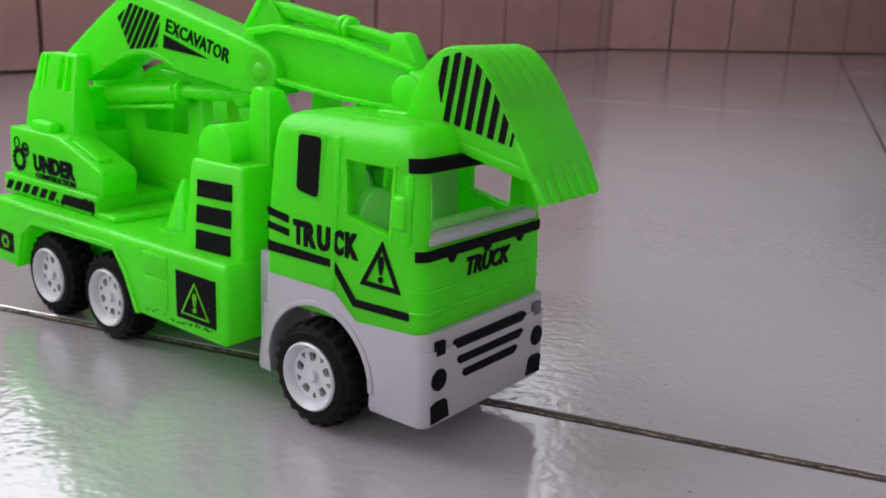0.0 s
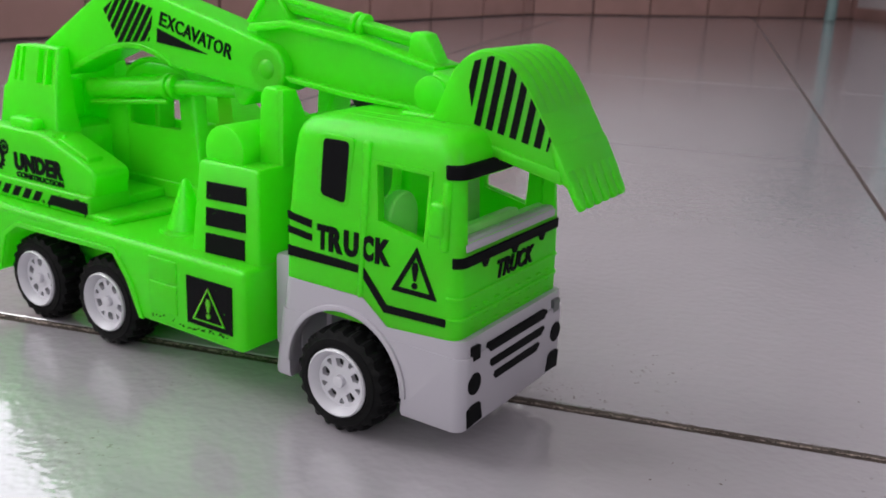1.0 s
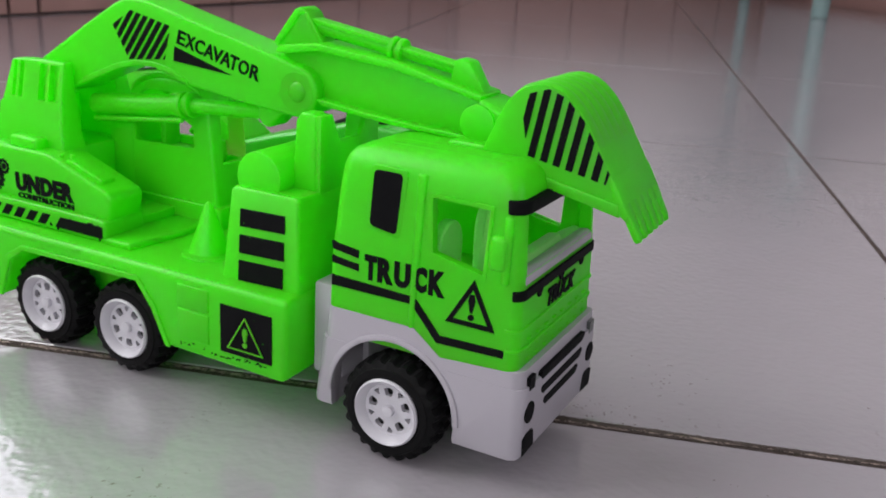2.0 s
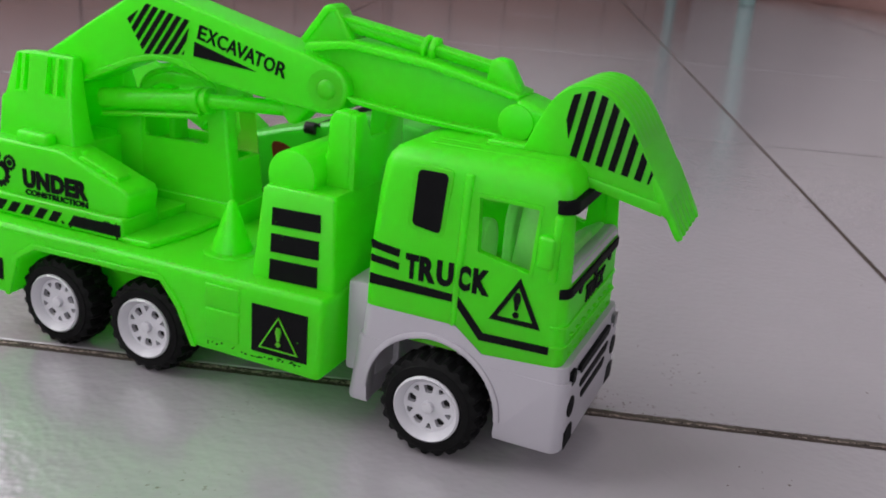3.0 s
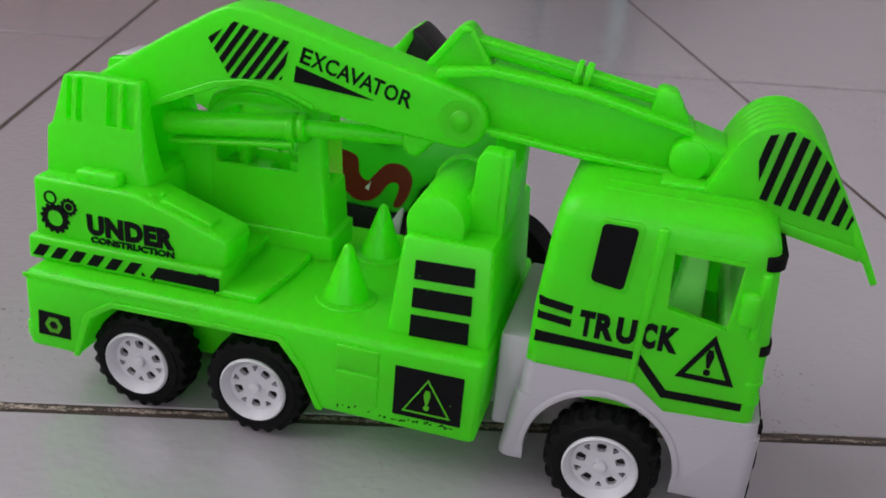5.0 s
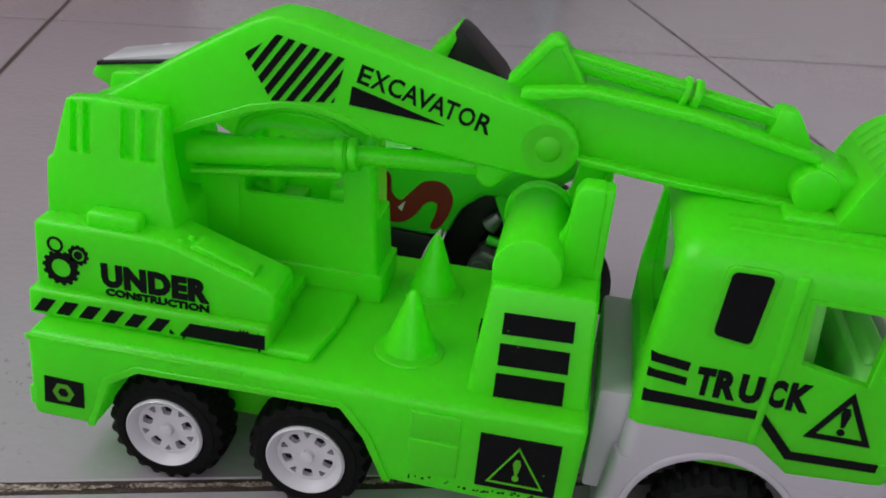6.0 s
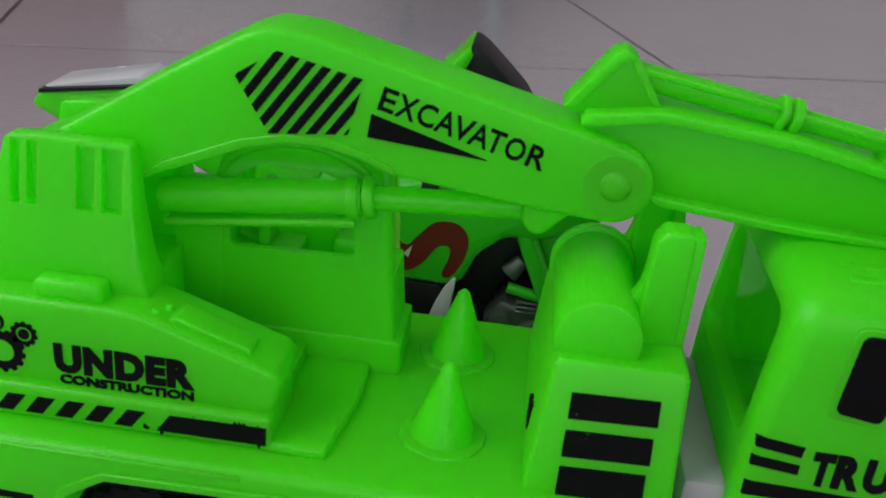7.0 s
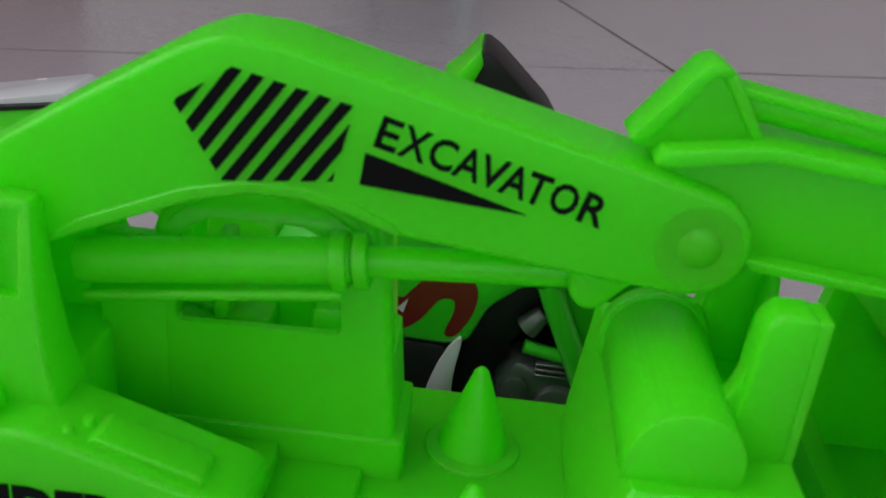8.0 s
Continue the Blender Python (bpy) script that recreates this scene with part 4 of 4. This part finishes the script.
part("arch_lining", box(5.2, 8.9, 0.6, 1.2, 1.0, 5.3, 0.1), DARK, moto)
part("arch_trim", prism(smooth([(4.35, 1.2), (4.5, 2.6), (4.75, 3.5), (5.1, 4.15), (5.2, 4.05), (5.1, 3.2), (5.12, 2.4), (5.3, 1.3)], 4), -1.5, -1.3, 0.03), RIM, moto, "white curved trim edge")
part("side_cover", prism([(6.85, 5.5), (9.2, 5.9), (9.1, 2.9), (8.1, 2.9), (7.5, 3.7)], -0.9, -0.5, 0.1), SHADED_GREEN, moto)
part("engine", join(prism([(6.0, 1.2), (6.05, 3.0), (6.5, 3.55), (7.0, 3.35), (7.6, 3.6), (8.3, 3.3), (8.2, 2.2), (7.4, 1.0)], -1.1, 0.0, 0.18), rod((7.5, -1.35, 2.5), (7.5, -1.0, 2.5), 0.55, n=24, bev=0.1), rod((6.5, -1.3, 2.9), (6.5, -1.0, 2.9), 0.3, n=20, bev=0.06), box(6.2, 7.0, -1.2, -1.0, 2.05, 2.25, 0.05)), GREY, moto, "grey engine block")
part("engine_fin", join(*[turned(box(6.9, 7.8, -1.2, -0.95, 3.25 + 0.14 * k, 3.31 + 0.14 * k, 0.02, 1), 0) for k in range(3)]), GREY, moto)
part("horn", rod((6.6, -0.9, 4.3), (6.95, -0.9, 4.75), 0.3, 0.2, n=20, bev=0.05), GREY, moto)
part("frame_strut", join(rod((6.9, -1.1, 5.6), (8.0, -1.1, 3.2), 0.28, n=14), rod((6.6, -1.0, 3.9), (7.6, -1.0, 3.7), 0.16, n=12)), SHADED_GREEN, moto)
for x in (-4.2, 8.6):
    w = part("wheel", lathe([(1.2, -0.5), (1.9, -0.6), (2.2, 0), (1.9, 0.6), (1.2, 0.5)], 36, (x, 0, 2.2)), RUBBER, moto)
    part("rim", lathe([(0.0, -0.2), (1.25, -0.3), (1.3, 0), (1.25, 0.3), (0.0, 0.2)], 28, (x, 0, 2.2)), GREY, w)
part("swing_arm", join(rod((-4.2, -0.8, 2.2), (1.0, -0.8, 2.6), 0.3, n=14), rod((-4.2, 0.8, 2.2), (1.0, 0.8, 2.6), 0.3, n=14)), DARK, moto)

# ---- back wall ----
def wall_run(name, a, b, height, label):
    a, b = Vector(a), Vector(b)
    d = (b - a).normalized()
    nrm = Vector((-d.y, d.x))
    L = (b - a).length
    w = part(name, prism_z([tuple(a), tuple(b), tuple(b + nrm * 12), tuple(a + nrm * 12)], 0, height), JOINT)
    tagged(w, label, "wall", kind="structure")
    x, k = 0.0, 0
    while x < L - 1:
        wd = min(random.choice((19.0, 20.0, 21.0)), L - x)
        for row in range(int((height - 1) // 21.3) + 1):
            z0, z1 = 0.3 + 21.3 * row, 21.0 + 21.3 * row
            p, q = a + d * (x + 0.4), a + d * (x + wd - 0.4)
            bm = prism_z([tuple(p), tuple(q), tuple(q - nrm * (0.5 + random.random() * 0.3)), tuple(p - nrm * 0.6)], z0, min(z1, height))
            part("wall_tile", bm, WALL, w)
        x += wd


wall_run("wall_back", (-88, 70), (-86, 195), 76, "reddish brown tiled wall beside a narrow opening")
wall_run("wall_sill", (-88, -112), (-88, 70), 46, "low reddish brown tiled wall under a wide window opening")
wall_run("wall_far", (-86, 195), (22, 400), 22, "reddish brown tiled far wall")


def plain_wall(name, pts, z0, z1, label, mat=None):
    w = part(name, prism_z([tuple(p) for p in pts], z0, z1), mat or PLASTER)
    return tagged(w, label, "wall", kind="structure")


plain_wall("wall_upper", [(-87, 150), (-86, 195), (-98, 197), (-99, 150)], 212, 262, "plain wall above the narrow opening")
plain_wall("wall_back_upper", [(-88, 70), (-87, 150), (-99, 150), (-100, 70)], 76, 262, "plain plastered wall above the brown tiles")
plain_wall("wall_upper_far", [(-86, 195), (22, 400), (12, 407), (-98, 197)], 22, 262, "plain upper wall above the brown tiles")
plain_wall("wall_lintel", [(-88, -112), (-88, 70), (-100, 70), (-100, -112)], 212, 262, "plain wall above the window opening")
plain_wall("wall_rear", [(-88, -300), (-88, -112), (-100, -112), (-100, -300)], 0, 262, "plain side wall of the porch")
# Unseen end wall, there to close the porch and shape floor reflections
plain_wall("wall_end", [(22, 400), (330, 400), (330, 412), (12, 407)], 0, 262, "unseen end wall, its tone lowered to darken the floor reflection", DIMMED_WALL)
# Unseen side wall, its opening invented to hold the fill lamp
plain_wall("wall_east_low", [(330, -300), (330, 412), (342, 412), (342, -300)], 0, 88, "unseen dull mauve low side wall below the added light opening", DIMMED_WALL)
plain_wall("wall_east_upper", [(330, -300), (330, 412), (342, 412), (342, -300)], 212, 262, "unseen dull mauve wall above the added light opening", DIMMED_WALL)
plain_wall("wall_east_pier", [(330, -300), (330, -92), (342, -92), (342, -300)], 88, 212, "unseen dull mauve pier beside the added light opening", DIMMED_WALL)
plain_wall("wall_east_corner", [(330, 152), (330, 412), (342, 412), (342, 152)], 88, 212, "unseen dull mauve wall beyond the added light opening", DIMMED_WALL)
plain_wall("wall_front_upper", [(-100, -300), (342, -300), (342, -312), (-100, -312)], 246, 262, "beam above the open porch front")
plain_wall("wall_front_low", [(-100, -300), (342, -300), (342, -312), (-100, -312)], 0, 24, "low wall at the open porch front")
roof = part("ceiling", prism_z([(-100, -312), (342, -312), (342, 412), (-100, 412)], 262, 276), PLASTER)
tagged(roof, "plain plastered porch ceiling", "ceiling", kind="structure")
leg = thing("plastic_chair", "pale teal plastic chair standing near the far wall", "chair", at=(0, 225, 0))
for x, y, r in ((-3, -6, 2.0), (-31, 50, 1.6)):
    part("leg", rod((x, y, 0), (x + 0.6, y + 1, 45), r, r * 0.9, n=20, bev=0.3), TEAL, leg)
part("seat", box(-35, 1, -10, 54, 44, 47, 1.0), TEAL, leg)
# Runs on out of view to even out the reflection in the floor
plain_wall("wall_return", [(-30, 303), (150, 125), (160, 135), (-20, 313)], 3.5, 262, "dull plain wall standing across the far corner", DIMMED_WALL)
skirt = part("baseboard", prism_z([(-30.4, 302.6), (149.6, 124.6), (160, 135), (-20, 313)], 0, 3.5, 0.2), WALL)
tagged(skirt, "brown tiled skirting along the pale wall", "baseboard", kind="structure")


# ---- floor tiles, joints and dirt ----
DIRT_SPOTS = [(19.2, 6.4, 0.6, 0.9, 34), (20.4, 44.5, 1.0, 2.0, 30), (22.6, 0.6, 1.2, 0.7, 10), (17.6, 3.2, 0.9, 0.3, 30), (28.0, 20.0, 8.0, 8.0, 10), (14.0, 24.0, 8.0, 8.0, 8)]
def tile_mesh():
    h = (TS - GAP) / 2
    bm = loft([(-0.6, -h, h, h, 0.12), (-0.05, -h, h, h, 0.12), (0, -h + 0.06, h - 0.06, h - 0.06, 0.12)])
    return part("tile", bm, TILE, ground, angle=3)


tile = tile_mesh()
first = True
for i in range(-6, 9):
    for j in range(-8, 11):
        x, y = uv(U0 + (i + 0.5) * TS, V0 + (j + 0.5) * TS - (WIDE if j < 0 else 0))
        if first:
            ob, first = tile, False
        else:
            ob = new("tile", tile.data)
            ob.parent = ground
        ob.matrix_world = pose(x * CM, y * CM, random.uniform(-0.0002, 0.0), 0, 0, TURN)


def filler_strip(name, mat, u0, u1, v, wide, body=0.55, lift=0.0):
    """Broken grout filler lying in the joint, with frayed edges."""
    n = int((u1 - u0) / 0.16)
    verts, faces = [], []
    for k in range(n + 1):
        u = u0 + 0.16 * k
        w = wide * max(0.0, body + 0.9 * noise.noise(Vector((u * 0.5, v, 3.0))) + random.uniform(-0.25, 0.25))
        c = v + 0.06 * noise.noise(Vector((u * 0.8, v, 9.0)))
        z = random.uniform(-0.02, 0.004) + lift
        for e in (c - w / 2, c + w / 2):
            x, y = uv(u, e)
            verts.append((x * CM, y * CM, z * CM))
        if k:
            a = 2 * k
            faces.append((a - 2, a - 1, a + 1, a))
    me = bpy.data.meshes.new(name)
    me.from_pydata(verts, [], faces)
    me.materials.append(mat)
    ob = new(name, me)
    ob.parent = ground
    return ob


MIDDLE = V0 - WIDE / 2
filler_strip("grout_filler", FILLER, -62, 12, MIDDLE, 0.34, 0.75)
filler_strip("grout_filler", FILLER, 12, 120, MIDDLE - 0.03, 0.26, 0.3)
filler_strip("joint_stain", DIRT, -62, 120, MIDDLE + 0.17, 0.16, 0.1, 0.012)
filler_strip("joint_stain", DIRT, -62, 120, MIDDLE - 0.18, 0.12, 0.05, 0.012)
filler_strip("joint_stain", DIRT, 10, 32, MIDDLE + 0.05, 0.22, 0.35, 0.014)
verts, faces = [], []
for cx, cy, sx, sy, count in DIRT_SPOTS:
    for k in range(count):
        x, y, r = random.gauss(cx, sx), random.gauss(cy, sy), random.uniform(0.012, 0.04)
        i = len(verts)
        m = random.randint(4, 6)
        ph = random.random() * 6
        for q in range(m):
            a = ph + 2 * math.pi * q / m
            verts.append(((x + r * math.cos(a) * random.uniform(0.7, 1.6)) * CM, (y + r * math.sin(a)) * CM, 0.005 * CM))
        verts.append((x * CM, y * CM, r * 0.5 * CM))
        faces += [(i + q, i + (q + 1) % m, i + m) for q in range(m)]
me = bpy.data.meshes.new("floor_dirt")
me.from_pydata(verts, [], faces)
me.materials.append(DIRT)
tagged(new("floor_dirt", me), "dark dirt crumbs and specks scattered on the tiles", "dirt", kind="stuff")
